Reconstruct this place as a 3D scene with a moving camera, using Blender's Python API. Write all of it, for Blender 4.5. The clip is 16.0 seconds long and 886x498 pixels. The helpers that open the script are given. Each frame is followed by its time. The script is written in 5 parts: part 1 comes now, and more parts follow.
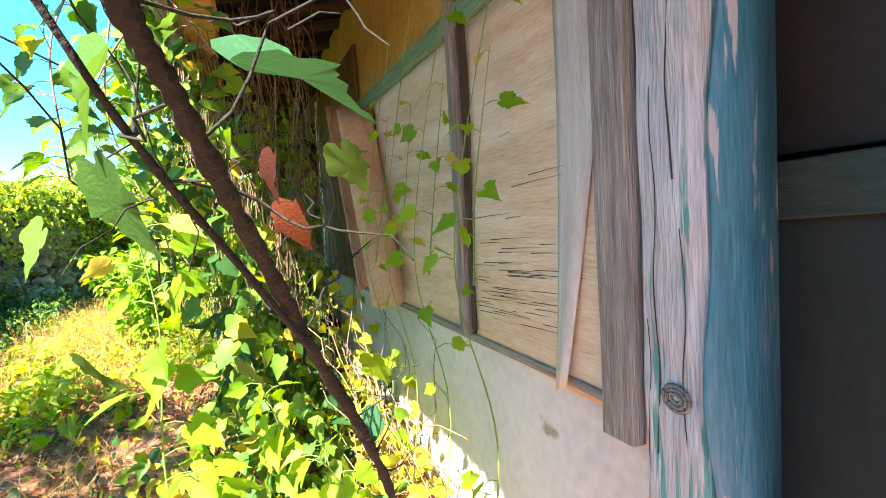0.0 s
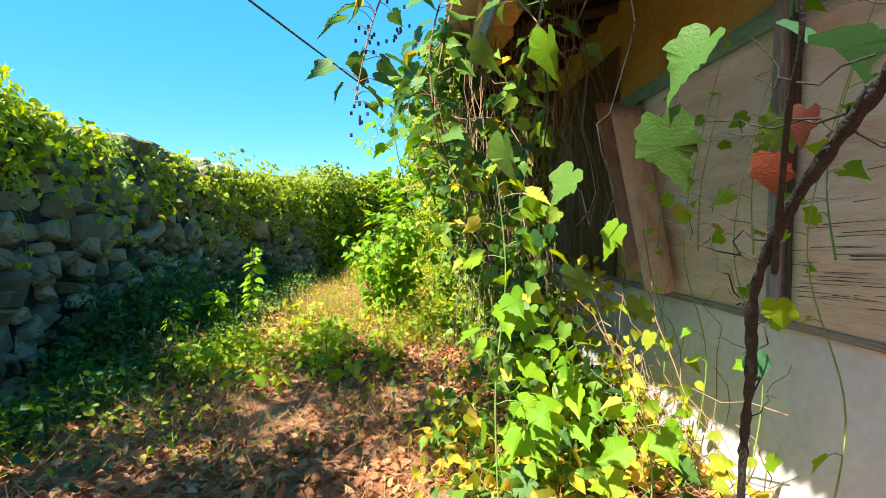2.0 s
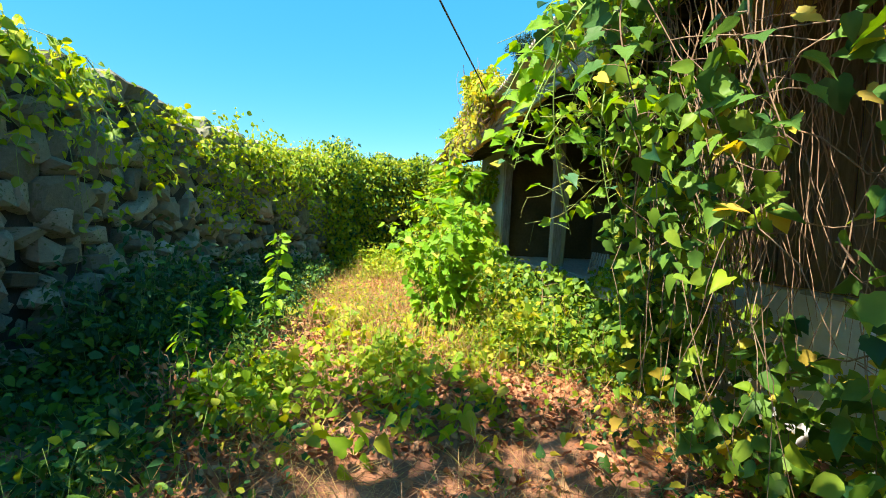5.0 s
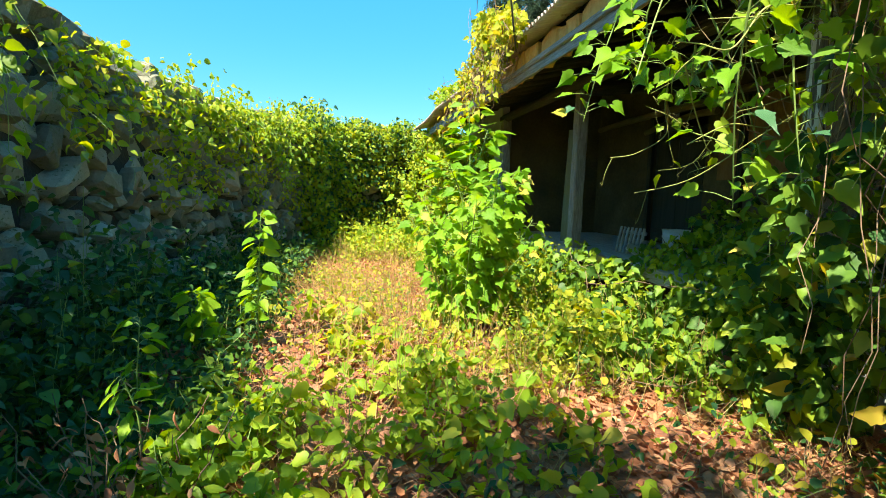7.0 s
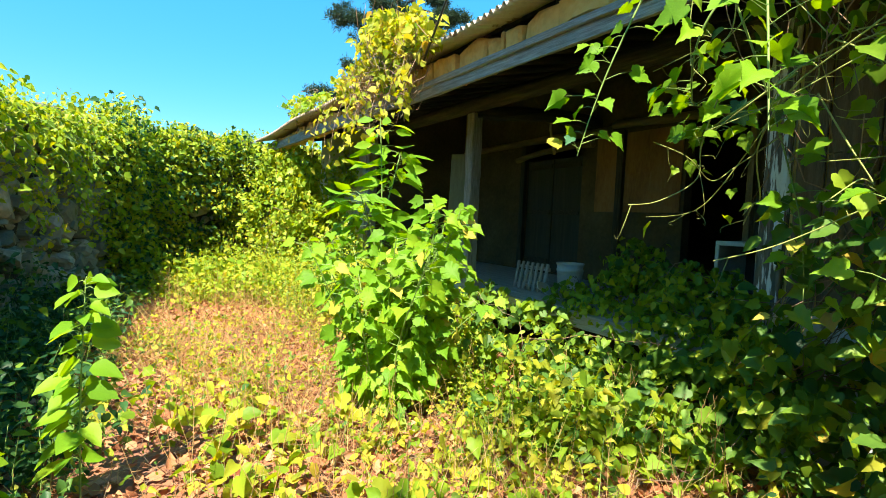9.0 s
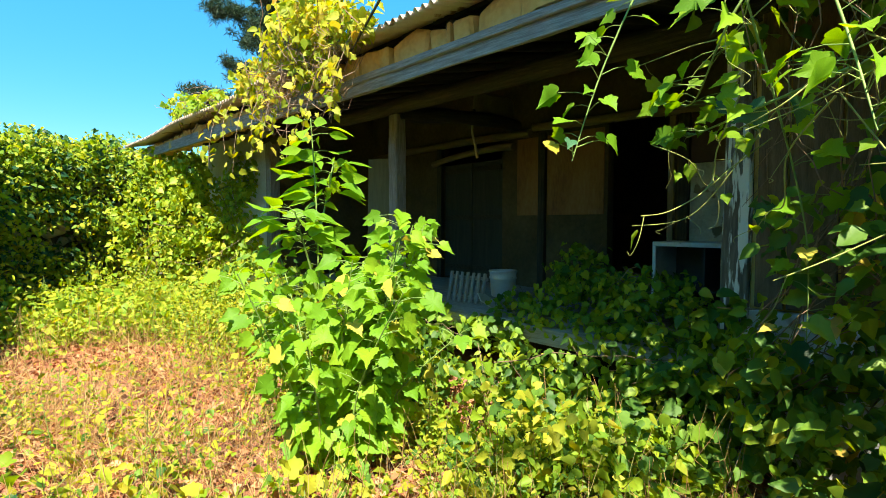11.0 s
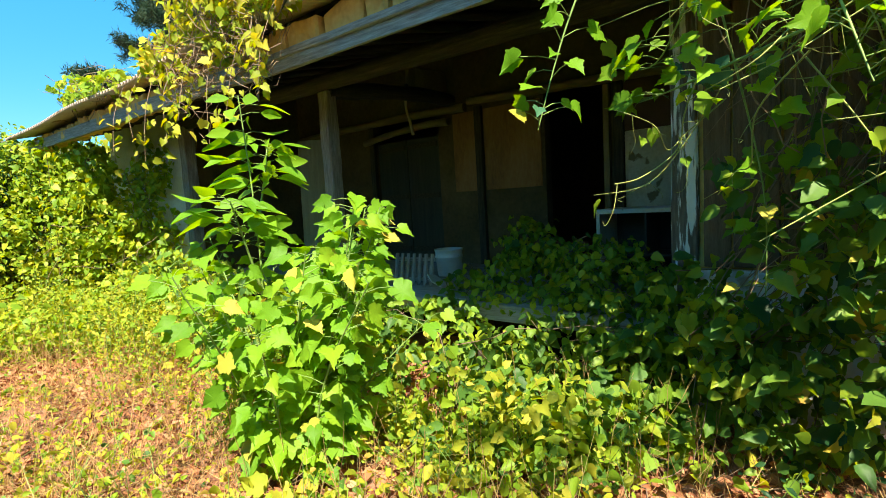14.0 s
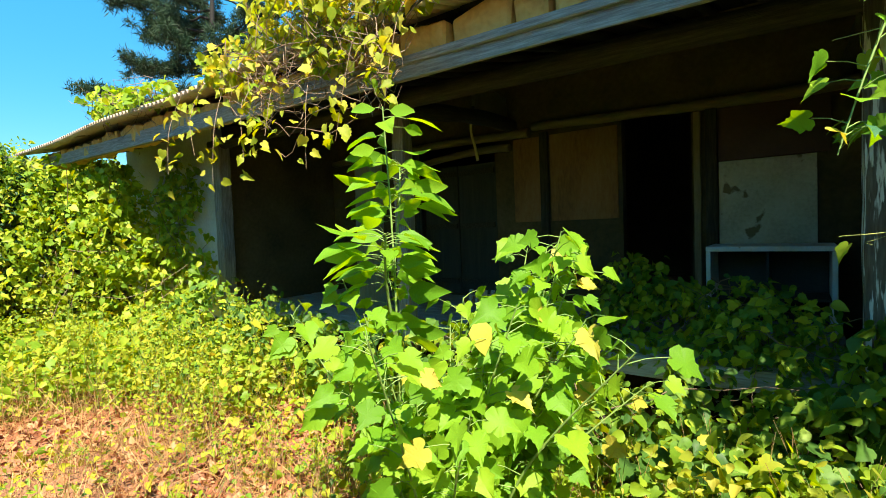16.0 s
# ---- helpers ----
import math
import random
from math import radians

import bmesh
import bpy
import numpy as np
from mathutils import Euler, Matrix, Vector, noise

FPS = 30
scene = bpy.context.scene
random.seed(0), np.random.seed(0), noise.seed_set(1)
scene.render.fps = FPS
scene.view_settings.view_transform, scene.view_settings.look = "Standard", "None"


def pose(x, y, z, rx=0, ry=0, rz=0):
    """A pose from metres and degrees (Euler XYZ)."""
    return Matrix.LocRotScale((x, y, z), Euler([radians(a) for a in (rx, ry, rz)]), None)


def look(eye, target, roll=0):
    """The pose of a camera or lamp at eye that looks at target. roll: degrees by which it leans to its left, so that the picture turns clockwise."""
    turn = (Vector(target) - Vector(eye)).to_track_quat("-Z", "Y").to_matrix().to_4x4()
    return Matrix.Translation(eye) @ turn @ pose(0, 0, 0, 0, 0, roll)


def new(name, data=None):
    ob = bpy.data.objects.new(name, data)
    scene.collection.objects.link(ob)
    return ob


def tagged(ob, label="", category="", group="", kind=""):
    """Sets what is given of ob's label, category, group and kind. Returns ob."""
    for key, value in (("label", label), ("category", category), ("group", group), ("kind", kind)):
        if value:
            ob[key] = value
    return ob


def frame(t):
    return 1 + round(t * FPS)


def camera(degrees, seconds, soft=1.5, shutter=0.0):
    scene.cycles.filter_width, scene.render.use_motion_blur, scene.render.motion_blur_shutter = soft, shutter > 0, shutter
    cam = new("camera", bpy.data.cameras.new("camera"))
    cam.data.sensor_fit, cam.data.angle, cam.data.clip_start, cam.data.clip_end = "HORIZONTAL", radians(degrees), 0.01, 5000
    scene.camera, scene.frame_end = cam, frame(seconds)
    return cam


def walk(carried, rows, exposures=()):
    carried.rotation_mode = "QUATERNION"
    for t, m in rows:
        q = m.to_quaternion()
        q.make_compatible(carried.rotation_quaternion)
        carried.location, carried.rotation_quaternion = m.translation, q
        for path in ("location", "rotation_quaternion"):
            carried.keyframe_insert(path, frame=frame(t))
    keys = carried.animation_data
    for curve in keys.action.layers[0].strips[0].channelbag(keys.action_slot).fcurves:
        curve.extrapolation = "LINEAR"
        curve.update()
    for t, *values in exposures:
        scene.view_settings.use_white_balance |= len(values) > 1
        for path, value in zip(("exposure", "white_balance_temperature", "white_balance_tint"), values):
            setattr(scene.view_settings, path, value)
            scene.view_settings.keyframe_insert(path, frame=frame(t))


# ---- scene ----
cam = camera(84.2, 16.0, soft=0.95)
METRES, EYE, TILT, LEAN, TURN = 7.0, 1.4, 0.0, 0.0, -23.0
EXPOSURES = [(0.0, 2.9), (0.6, 2.75), (1.6, 2.05), (2.6, 1.65), (4.0, 1.7), (8.0, 1.82), (12.0, 1.7), (16.0, 1.65)]
ROWS = [
    (0.0, 0.0, 0.0, 0.0, -0.21, -3.7, 3.31),
    (0.5, 0.0009, 0.0007, -0.0047, 3.35, -2.7, 3.25),
    (1.0, -0.0219, -0.023, -0.015, 8.7, -2.02, 2.46),
    (1.5, -0.0552, -0.0472, -0.0149, 14.43, -2.03, 1.08),
    (2.0, -0.0759, -0.0514, -0.0168, 19.43, -2.13, -0.19),
    (2.5, -0.0903, -0.0377, -0.0195, 24.29, -2.23, -0.56),
    (3.0, -0.1197, -0.0181, -0.0182, 28.21, -2.62, -0.26),
    (3.5, -0.1481, -0.0001, -0.0249, 25.14, -1.94, -1.38),
    (4.0, -0.2011, 0.0233, -0.0239, 21.36, -1.66, -2.06),
    (6.5, -0.3612, 0.1742, -0.0265, 13.09, -5.99, -2.72),
    (7.0, -0.3947, 0.2084, -0.0279, 12.21, -6.08, -1.99),
    (7.5, -0.4233, 0.2611, -0.0214, 7.96, -5.6, -2.3),
    (8.0, -0.4499, 0.2909, -0.0188, 1.44, -4.91, -2.48),
    (8.5, -0.4887, 0.3128, -0.0078, -4.53, -4.2, -2.46),
    (9.0, -0.5094, 0.3362, -0.0059, -8.01, -3.49, -2.54),
    (11.5, -0.5551, 0.4168, 0.005, -22.1, -3.27, 0.57),
    (12.0, -0.5592, 0.4158, 0.0055, -22.6, -3.72, 1.02),
    (12.5, -0.5655, 0.4127, 0.0067, -23.34, -4.05, 1.5),
    (13.0, -0.5587, 0.4215, 0.0083, -24.67, -4.55, 2.62),
    (13.5, -0.5609, 0.4308, 0.0041, -27.09, -5.27, 3.18),
    (14.0, -0.5614, 0.4415, 0.0043, -28.98, -5.47, 3.4),
    (14.5, -0.5675, 0.4594, 0.0052, -28.24, -5.52, 3.71),
    (15.0, -0.5852, 0.5156, 0.0012, -27.24, -4.95, 3.79),
    (15.5, -0.6041, 0.5379, 0.0143, -27.96, -3.66, 3.02),
    (16.0, -0.6405, 0.5682, 0.0166, -30.84, -2.44, 2.25),
]
walk(cam, [(t, pose(0, 0, EYE, TILT, LEAN, TURN) @ pose(METRES * x, METRES * y, METRES * z, 90 + pitch, roll, yaw)) for t, x, y, z, yaw, pitch, roll in ROWS],
     EXPOSURES)

# ---- light ----
SUN_WAY = Vector((0.53, 0.6, -1.0)).normalized()
world = bpy.data.worlds.new("sky")
scene.world = world
world.use_nodes = True
wn = world.node_tree.nodes
sky = wn.new("ShaderNodeTexSky")
sky.sky_type = "NISHITA"
sky.sun_disc = False
sky.sun_elevation = math.asin(-SUN_WAY.z)
sky.sun_rotation = math.atan2(-SUN_WAY.x, -SUN_WAY.y) % (2 * math.pi)
sky.altitude = 100
sky.air_density, sky.dust_density, sky.ozone_density = 1.0, 0.0, 0.4
wn["Background"].inputs[1].default_value = 0.084
clear = wn.new("ShaderNodeHueSaturation")
clear.inputs["Hue"].default_value, clear.inputs["Saturation"].default_value = 0.478, 1.5
world.node_tree.links.new(sky.outputs[0], clear.inputs["Color"])
even = wn.new("ShaderNodeMix")
even.data_type = "RGBA"
even.inputs[0].default_value = 0.6
even.inputs[7].default_value = (0.42, 2.25, 4.4, 1)
world.node_tree.links.new(clear.outputs[0], even.inputs[6])
world.node_tree.links.new(even.outputs[2], wn["Background"].inputs[0])
sun = new("sun", bpy.data.lights.new("sun", "SUN"))
sun.data.energy, sun.data.angle, sun.data.color = 5.0, radians(0.5), (1.0, 0.9, 0.7)
sun.matrix_world = look((-20, -14, 28), Vector((-20, -14, 28)) + SUN_WAY)


# ---- materials ----
def surface(name, colours, scale=4.0, stretch=(1, 1, 1), rough=0.85, bump=0.3, fine=40.0, per_object=0.0, leaf=0.0, island=0.0, metal=0.0, spots=None):
    """Colours blended by noise at two scales, with grain in relief. spots: (colour, scale, threshold) for stains or flaking."""
    m = bpy.data.materials.new(name)
    m.use_nodes = True
    nt = m.node_tree
    n, link = nt.nodes, nt.links.new
    bsdf = n["Principled BSDF"]
    co = n.new("ShaderNodeTexCoord")
    mp = n.new("ShaderNodeMapping")
    mp.inputs["Scale"].default_value = stretch
    link(co.outputs["Object"], mp.inputs[0])
    info = n.new("ShaderNodeObjectInfo")
    if per_object:
        off = n.new("ShaderNodeVectorMath")
        off.operation = "MULTIPLY_ADD"
        off.inputs[1].default_value = (37, 23, 51)
        link(info.outputs["Random"], off.inputs[0])
        link(mp.outputs[0], off.inputs[2])
        vec = off.outputs[0]
    else:
        vec = mp.outputs[0]
    big = n.new("ShaderNodeTexNoise")
    big.inputs["Scale"].default_value, big.inputs["Detail"].default_value = scale, 6
    link(vec, big.inputs["Vector"])
    small = n.new("ShaderNodeTexNoise")
    small.inputs["Scale"].default_value, small.inputs["Detail"].default_value = fine, 5
    link(vec, small.inputs["Vector"])
    mix = n.new("ShaderNodeMix")
    mix.inputs[0].default_value = 0.4
    link(big.outputs[0], mix.inputs[2])
    link(small.outputs[0], mix.inputs[3])
    fac = mix.outputs[0]
    for weight, source in ((per_object, info.outputs["Random"]), (island, None)):
        if weight:
            if source is None:
                source = n.new("ShaderNodeNewGeometry").outputs["Random Per Island"]
            mr = n.new("ShaderNodeMix")
            mr.inputs[0].default_value = weight
            link(fac, mr.inputs[2])
            link(source, mr.inputs[3])
            fac = mr.outputs[0]
    ramp = n.new("ShaderNodeValToRGB")
    els = ramp.color_ramp.elements
    spread = (0.08, 0.94) if island or per_object else (0.3, 0.7)
    while len(els) < len(colours):
        els.new(0.5)
    for i, c in enumerate(colours):
        els[i].position = spread[0] + (spread[1] - spread[0]) * i / max(1, len(colours) - 1)
        els[i].color = (*c, 1)
    link(fac, ramp.inputs[0])
    out = ramp.outputs[0]
    if spots:
        sn = n.new("ShaderNodeTexNoise")
        sn.inputs["Scale"].default_value, sn.inputs["Detail"].default_value = spots[1], 8
        link(vec, sn.inputs["Vector"])
        sr = n.new("ShaderNodeValToRGB")
        sr.color_ramp.elements[0].position, sr.color_ramp.elements[1].position = spots[2], spots[2] + 0.04
        link(sn.outputs[0], sr.inputs[0])
        sm = n.new("ShaderNodeMix")
        sm.data_type = "RGBA"
        link(sr.outputs[0], sm.inputs[0])
        link(out, sm.inputs[6])
        sm.inputs[7].default_value = (*spots[0], 1)
        out = sm.outputs[2]
    link(out, bsdf.inputs["Base Color"])
    bsdf.inputs["Roughness"].default_value = rough
    bsdf.inputs["Metallic"].default_value = metal
    if bump:
        bp = n.new("ShaderNodeBump")
        bp.inputs["Strength"].default_value, bp.inputs["Distance"].default_value = bump, 0.01
        link(small.outputs[0] if not leaf else big.outputs[0], bp.inputs["Height"])
        link(bp.outputs[0], bsdf.inputs["Normal"])
    if leaf:
        bsdf.inputs["Specular IOR Level"].default_value = 0.25
        tr = n.new("ShaderNodeBsdfTranslucent")
        hs = n.new("ShaderNodeHueSaturation")
        hs.inputs["Hue"].default_value, hs.inputs["Saturation"].default_value, hs.inputs["Value"].default_value = 0.472, 1.1, 1.65
        link(out, hs.inputs["Color"])
        link(hs.outputs[0], tr.inputs[0])
        ms = n.new("ShaderNodeMixShader")
        ms.inputs[0].default_value = leaf
        link(bsdf.outputs[0], ms.inputs[1])
        link(tr.outputs[0], ms.inputs[2])
        link(ms.outputs[0], n["Material Output"].inputs[0])
    return m


EARTH = surface("earth", [(0.12, 0.05, 0.03), (0.28, 0.12, 0.065), (0.42, 0.22, 0.13)], 2.5, bump=1.0, fine=55, rough=0.95)
STONE = surface("field_stone", [(0.05, 0.055, 0.04), (0.15, 0.155, 0.115), (0.27, 0.265, 0.195), (0.46, 0.43, 0.33)], 9, per_object=0.5, bump=1.0, fine=34, spots=((0.10, 0.12, 0.05), 6, 0.6))
STONE_MASS = surface("field_stone_mass", [(0.05, 0.055, 0.04), (0.15, 0.155, 0.115), (0.27, 0.265, 0.195), (0.52, 0.46, 0.4)], 9, island=0.5, bump=1.0, fine=34, spots=((0.10, 0.12, 0.05), 6, 0.6))
# earth core, near-black so its colour gives the shade between stones
DARK_CORE = surface("wall_core", [(0.012, 0.012, 0.01), (0.035, 0.03, 0.024)], 8, bump=0.8)
PLY = surface("weathered_plywood", [(0.5, 0.34, 0.21), (0.68, 0.53, 0.39), (0.8, 0.71, 0.6)], 1.6, (1, 1, 9), bump=0.35, fine=14, rough=0.75, spots=((0.45, 0.31, 0.19), 2.5, 0.68))
PLY_CURL = surface("peeled_plywood", [(0.33, 0.19, 0.1), (0.5, 0.32, 0.19), (0.6, 0.43, 0.28)], 2, (6, 6, 1), bump=0.3, fine=16, rough=0.7)
GREY_WOOD = surface("grey_wood", [(0.13, 0.11, 0.1), (0.27, 0.25, 0.24), (0.43, 0.42, 0.41)], 5, (0.9, 14, 14), bump=0.8, fine=16, rough=0.85)
POST_WOOD = surface("paint_worn_wood", [(0.3, 0.3, 0.34), (0.52, 0.54, 0.6), (0.7, 0.71, 0.77)], 5, (0.8, 13, 13), bump=0.9, fine=15, rough=0.8, spots=((0.11, 0.36, 0.36), 2.6, 0.56))
BLUE_PAINT = surface("blue_green_paint", [(0.025, 0.11, 0.17), (0.05, 0.22, 0.32), (0.18, 0.3, 0.46)], 4, (4, 4, 0.6), bump=0.4, fine=25, rough=0.6, spots=((0.45, 0.45, 0.5), 7, 0.62))
GREEN_PAINT = surface("green_paint", [(0.08, 0.2, 0.13), (0.16, 0.32, 0.22), (0.3, 0.4, 0.26)], 6, (1, 8, 8), bump=0.4, rough=0.65)
FLAKED = surface("flaked_white_paint", [(0.05, 0.04, 0.035), (0.11, 0.09, 0.075), (0.2, 0.18, 0.16)], 5, (0.8, 8, 8), bump=0.7, fine=14, rough=0.7, spots=((0.72, 0.72, 0.72), 4, 0.5))
# timber darkened so its colour holds the shade under the eaves
DARK_WOOD = surface("dark_wood", [(0.018, 0.015, 0.011), (0.05, 0.04, 0.028), (0.1, 0.08, 0.055)], 4, (0.8, 12, 12), bump=0.6, fine=18)
# shade under the roof is put into this near-black board colour
DARK_BOARD = surface("shaded_boarding", [(0.008, 0.007, 0.005), (0.016, 0.013, 0.009), (0.032, 0.026, 0.017)], 3, (6, 6, 1), bump=0.4, fine=18)
PLASTER = surface("lime_plaster", [(0.5, 0.49, 0.49), (0.64, 0.64, 0.66), (0.74, 0.75, 0.77)], 2.2, bump=0.25, fine=25, spots=((0.36, 0.31, 0.25), 4, 0.68))
OCHRE = surface("ochre_plaster", [(0.4, 0.26, 0.07), (0.6, 0.42, 0.13), (0.68, 0.52, 0.22)], 2.4, bump=0.4, fine=22)
MUD = surface("orange_mud", [(0.4, 0.2, 0.05), (0.62, 0.36, 0.1), (0.7, 0.46, 0.17)], 4, bump=0.9, fine=20, rough=0.95)
# mud colour lowered to carry the porch's shade
MUD_WALL = surface("shaded_mud_wall", [(0.055, 0.04, 0.02), (0.11, 0.078, 0.036), (0.17, 0.12, 0.06)], 2, bump=0.5, fine=20, rough=0.95)
RUST_PANEL = surface("rusty_brown_panel", [(0.16, 0.08, 0.035), (0.3, 0.15, 0.055), (0.36, 0.21, 0.09)], 2.5, (1, 1, 0.3), bump=0.3)
RED_PANEL = surface("dark_red_panel", [(0.06, 0.025, 0.02), (0.11, 0.045, 0.035)], 3, bump=0.2, rough=0.6)
PALE_PANEL = surface("stained_pale_board", [(0.38, 0.35, 0.24), (0.56, 0.53, 0.4), (0.68, 0.66, 0.55)], 3, bump=0.3, spots=((0.2, 0.15, 0.08), 5, 0.62))
WHITE = surface("chalky_white_paint", [(0.6, 0.58, 0.54), (0.75, 0.74, 0.71)], 6, bump=0.15, rough=0.6, spots=((0.35, 0.28, 0.2), 9, 0.68))
# near-black for cracks, the cabinet's inside and the entrance's unlit opening
BLACK = surface("near_black", [(0.015, 0.015, 0.016), (0.035, 0.033, 0.03)], 5, bump=0.1, rough=0.6)
SHEET = surface("faded_roof_sheet", [(0.5, 0.36, 0.28), (0.64, 0.5, 0.4), (0.72, 0.62, 0.52)], 2, bump=0.3, fine=25, spots=((0.3, 0.18, 0.11), 4, 0.64))
DECK = surface("grey_deck_board", [(0.2, 0.18, 0.16), (0.36, 0.34, 0.32), (0.46, 0.45, 0.44)], 5, (0.8, 12, 12), bump=0.6, fine=16)
# bark taken near black: the vine's backlit look is in the colour
BARK = surface("near_black_bark", [(0.004, 0.004, 0.004), (0.011, 0.01, 0.01), (0.026, 0.023, 0.022)], 30, bump=0.8, fine=120)
TWIG = surface("dry_twig", [(0.1, 0.06, 0.04), (0.22, 0.14, 0.09), (0.34, 0.25, 0.17)], 20, island=0.5, bump=0.2)
GREEN_STEM = surface("green_stem", [(0.12, 0.2, 0.04), (0.25, 0.36, 0.09)], 12, bump=0.1, rough=0.6)
LEAF_YOUNG = surface("fresh_leaf", [(0.09, 0.18, 0.014), (0.17, 0.3, 0.02), (0.26, 0.38, 0.028), (0.38, 0.42, 0.035)], 30, island=0.6, rough=0.5, leaf=0.45, bump=0.2)
LEAF_BIG = surface("broad_fresh_leaf", [(0.08, 0.21, 0.012), (0.14, 0.31, 0.016), (0.21, 0.39, 0.02), (0.29, 0.43, 0.025)], 25, per_object=0.6, rough=0.5, leaf=0.45, bump=0.2)
# two darker copies of the leaf, with shade put into their colour
LEAF_DARK = surface("shade_dark_leaf", [(0.012, 0.05, 0.02), (0.025, 0.085, 0.028), (0.05, 0.13, 0.03)], 30, island=0.6, rough=0.45, leaf=0.3, bump=0.2)
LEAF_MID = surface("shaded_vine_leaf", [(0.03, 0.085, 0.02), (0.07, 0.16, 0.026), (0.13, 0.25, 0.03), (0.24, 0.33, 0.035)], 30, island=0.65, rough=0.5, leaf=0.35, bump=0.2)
LEAF_IVY = surface("wall_ivy_leaf", [(0.09, 0.18, 0.02), (0.18, 0.3, 0.026), (0.3, 0.4, 0.03), (0.46, 0.44, 0.04)], 30, island=0.65, rough=0.45, leaf=0.42, bump=0.2)
LEAF_WEED = surface("yellowing_weed_leaf", [(0.17, 0.23, 0.02), (0.3, 0.35, 0.028), (0.4, 0.41, 0.036), (0.5, 0.41, 0.07)], 30, island=0.65, rough=0.55, leaf=0.45, bump=0.2)
LEAF_YELLOW = surface("autumn_leaf", [(0.2, 0.27, 0.025), (0.42, 0.4, 0.04), (0.55, 0.43, 0.06), (0.45, 0.27, 0.08)], 20, island=0.6, rough=0.55, leaf=0.45, bump=0.2)
LEAF_BROWN = surface("dry_leaf_litter", [(0.16, 0.055, 0.03), (0.32, 0.13, 0.06), (0.46, 0.22, 0.11), (0.55, 0.34, 0.2)], 20, island=0.65, rough=0.8, leaf=0.12, bump=0.3)
STRAW = surface("dry_grass", [(0.24, 0.12, 0.05), (0.42, 0.25, 0.1), (0.54, 0.38, 0.17), (0.36, 0.36, 0.08)], 20, island=0.7, rough=0.7, leaf=0.25, bump=0)
NEEDLE = surface("pine_needle", [(0.008, 0.022, 0.013), (0.016, 0.042, 0.018), (0.03, 0.06, 0.022)], 5, island=0.6, rough=0.6, leaf=0.15, bump=0)
RUBBER = surface("cable_rubber", [(0.015, 0.015, 0.018), (0.03, 0.03, 0.03)], 9, bump=0, rough=0.5)
BERRY = surface("dark_berry", [(0.02, 0.015, 0.06), (0.06, 0.04, 0.14)], 9, bump=0, rough=0.35)


# ---- mesh helpers ----
rng = np.random.default_rng(7)


class Build:
    """Collects triangles with a material each, and makes one object of them."""

    def __init__(self):
        self.v, self.f, self.m, self.n = [], [], [], 0

    def add(self, v, f, m=0):
        v, f = np.asarray(v, float).reshape(-1, 3), np.asarray(f, int).reshape(-1, 3)
        self.v.append(v)
        self.f.append(f + self.n)
        self.m.append(np.full(len(f), m))
        self.n += len(v)

    def mesh(self, name, mats, smooth=True):
        v, f, mi = np.concatenate(self.v), np.concatenate(self.f), np.concatenate(self.m)
        me = bpy.data.meshes.new(name)
        me.vertices.add(len(v))
        me.vertices.foreach_set("co", v.ravel())
        me.loops.add(f.size)
        me.loops.foreach_set("vertex_index", f.ravel().astype(np.int32))
        me.polygons.add(len(f))
        me.polygons.foreach_set("loop_start", np.arange(0, f.size, 3, dtype=np.int32))
        me.polygons.foreach_set("loop_total", np.full(len(f), 3, dtype=np.int32))
        me.polygons.foreach_set("material_index", mi.astype(np.int32))
        me.polygons.foreach_set("use_smooth", np.full(len(f), smooth))
        for m in mats:
            me.materials.append(m)
        me.update(calc_edges=True)
        me.validate()
        return me

    def make(self, name, mats, smooth=True):
        return new(name, self.mesh(name, mats, smooth))


def leaf_shape(kind):
    """A leaf one long, from its stalk along y, folded a little at the midrib; outline and centre make a fan."""
    if kind == "lobed":
        half = [(0.0, 0.02), (0.2, -0.1), (0.37, 0.0), (0.42, 0.2), (0.37, 0.33), (0.44, 0.5), (0.29, 0.58), (0.17, 0.78), (0.0, 1.0)]
    elif kind == "grape":
        half = [(0.0, 0.05), (0.06, -0.04), (0.16, -0.09), (0.26, -0.06), (0.31, 0.01), (0.37, 0.08), (0.38, 0.16), (0.36, 0.22), (0.41, 0.3), (0.45, 0.43), (0.38, 0.46), (0.33, 0.52), (0.27, 0.55), (0.23, 0.62), (0.19, 0.7), (0.13, 0.77), (0.09, 0.86), (0.04, 0.93), (0.0, 1.06)]
    elif kind == "ovate":
        half = [(0.0, 0.0), (0.22, 0.06), (0.35, 0.3), (0.28, 0.6), (0.12, 0.84), (0.0, 1.0)]
    elif kind == "lance":
        half = [(0.0, 0.0), (0.15, 0.2), (0.22, 0.42), (0.17, 0.68), (0.06, 0.9), (0.0, 1.0)]
    elif kind == "small":
        half = [(0.0, 0.0), (0.34, 0.3), (0.24, 0.7), (0.0, 1.0)]
    else:
        half = [(0.0, 0.0), (0.007 if kind == "blade" else 0.05, 0.45), (0.0, 1.0)]
    n = len(half)
    pts = [(x, y) for x, y in half] + [(-x, y) for x, y in half[-2:0:-1]]
    v = [(x, y, 0.28 * abs(x) - 0.22 * y * y) for x, y in pts]
    k = len(pts)
    if kind in ("blade", "needle"):
        f = [(0, 1, 3), (1, 2, 3)]
    elif kind == "small":
        f = [(0, i, i + 1) for i in range(1, n - 1)] + [(0, i, i + 1) for i in range(n - 1, k - 1)]
    else:
        v.append((0, 0.4, -0.03))
        f = [(k, i, (i + 1) % k) for i in range(k)]
    return np.array(v, float), np.array(f, int)


SHAPES = {k: leaf_shape(k) for k in ("lobed", "grape", "ovate", "lance", "small", "blade", "needle")}


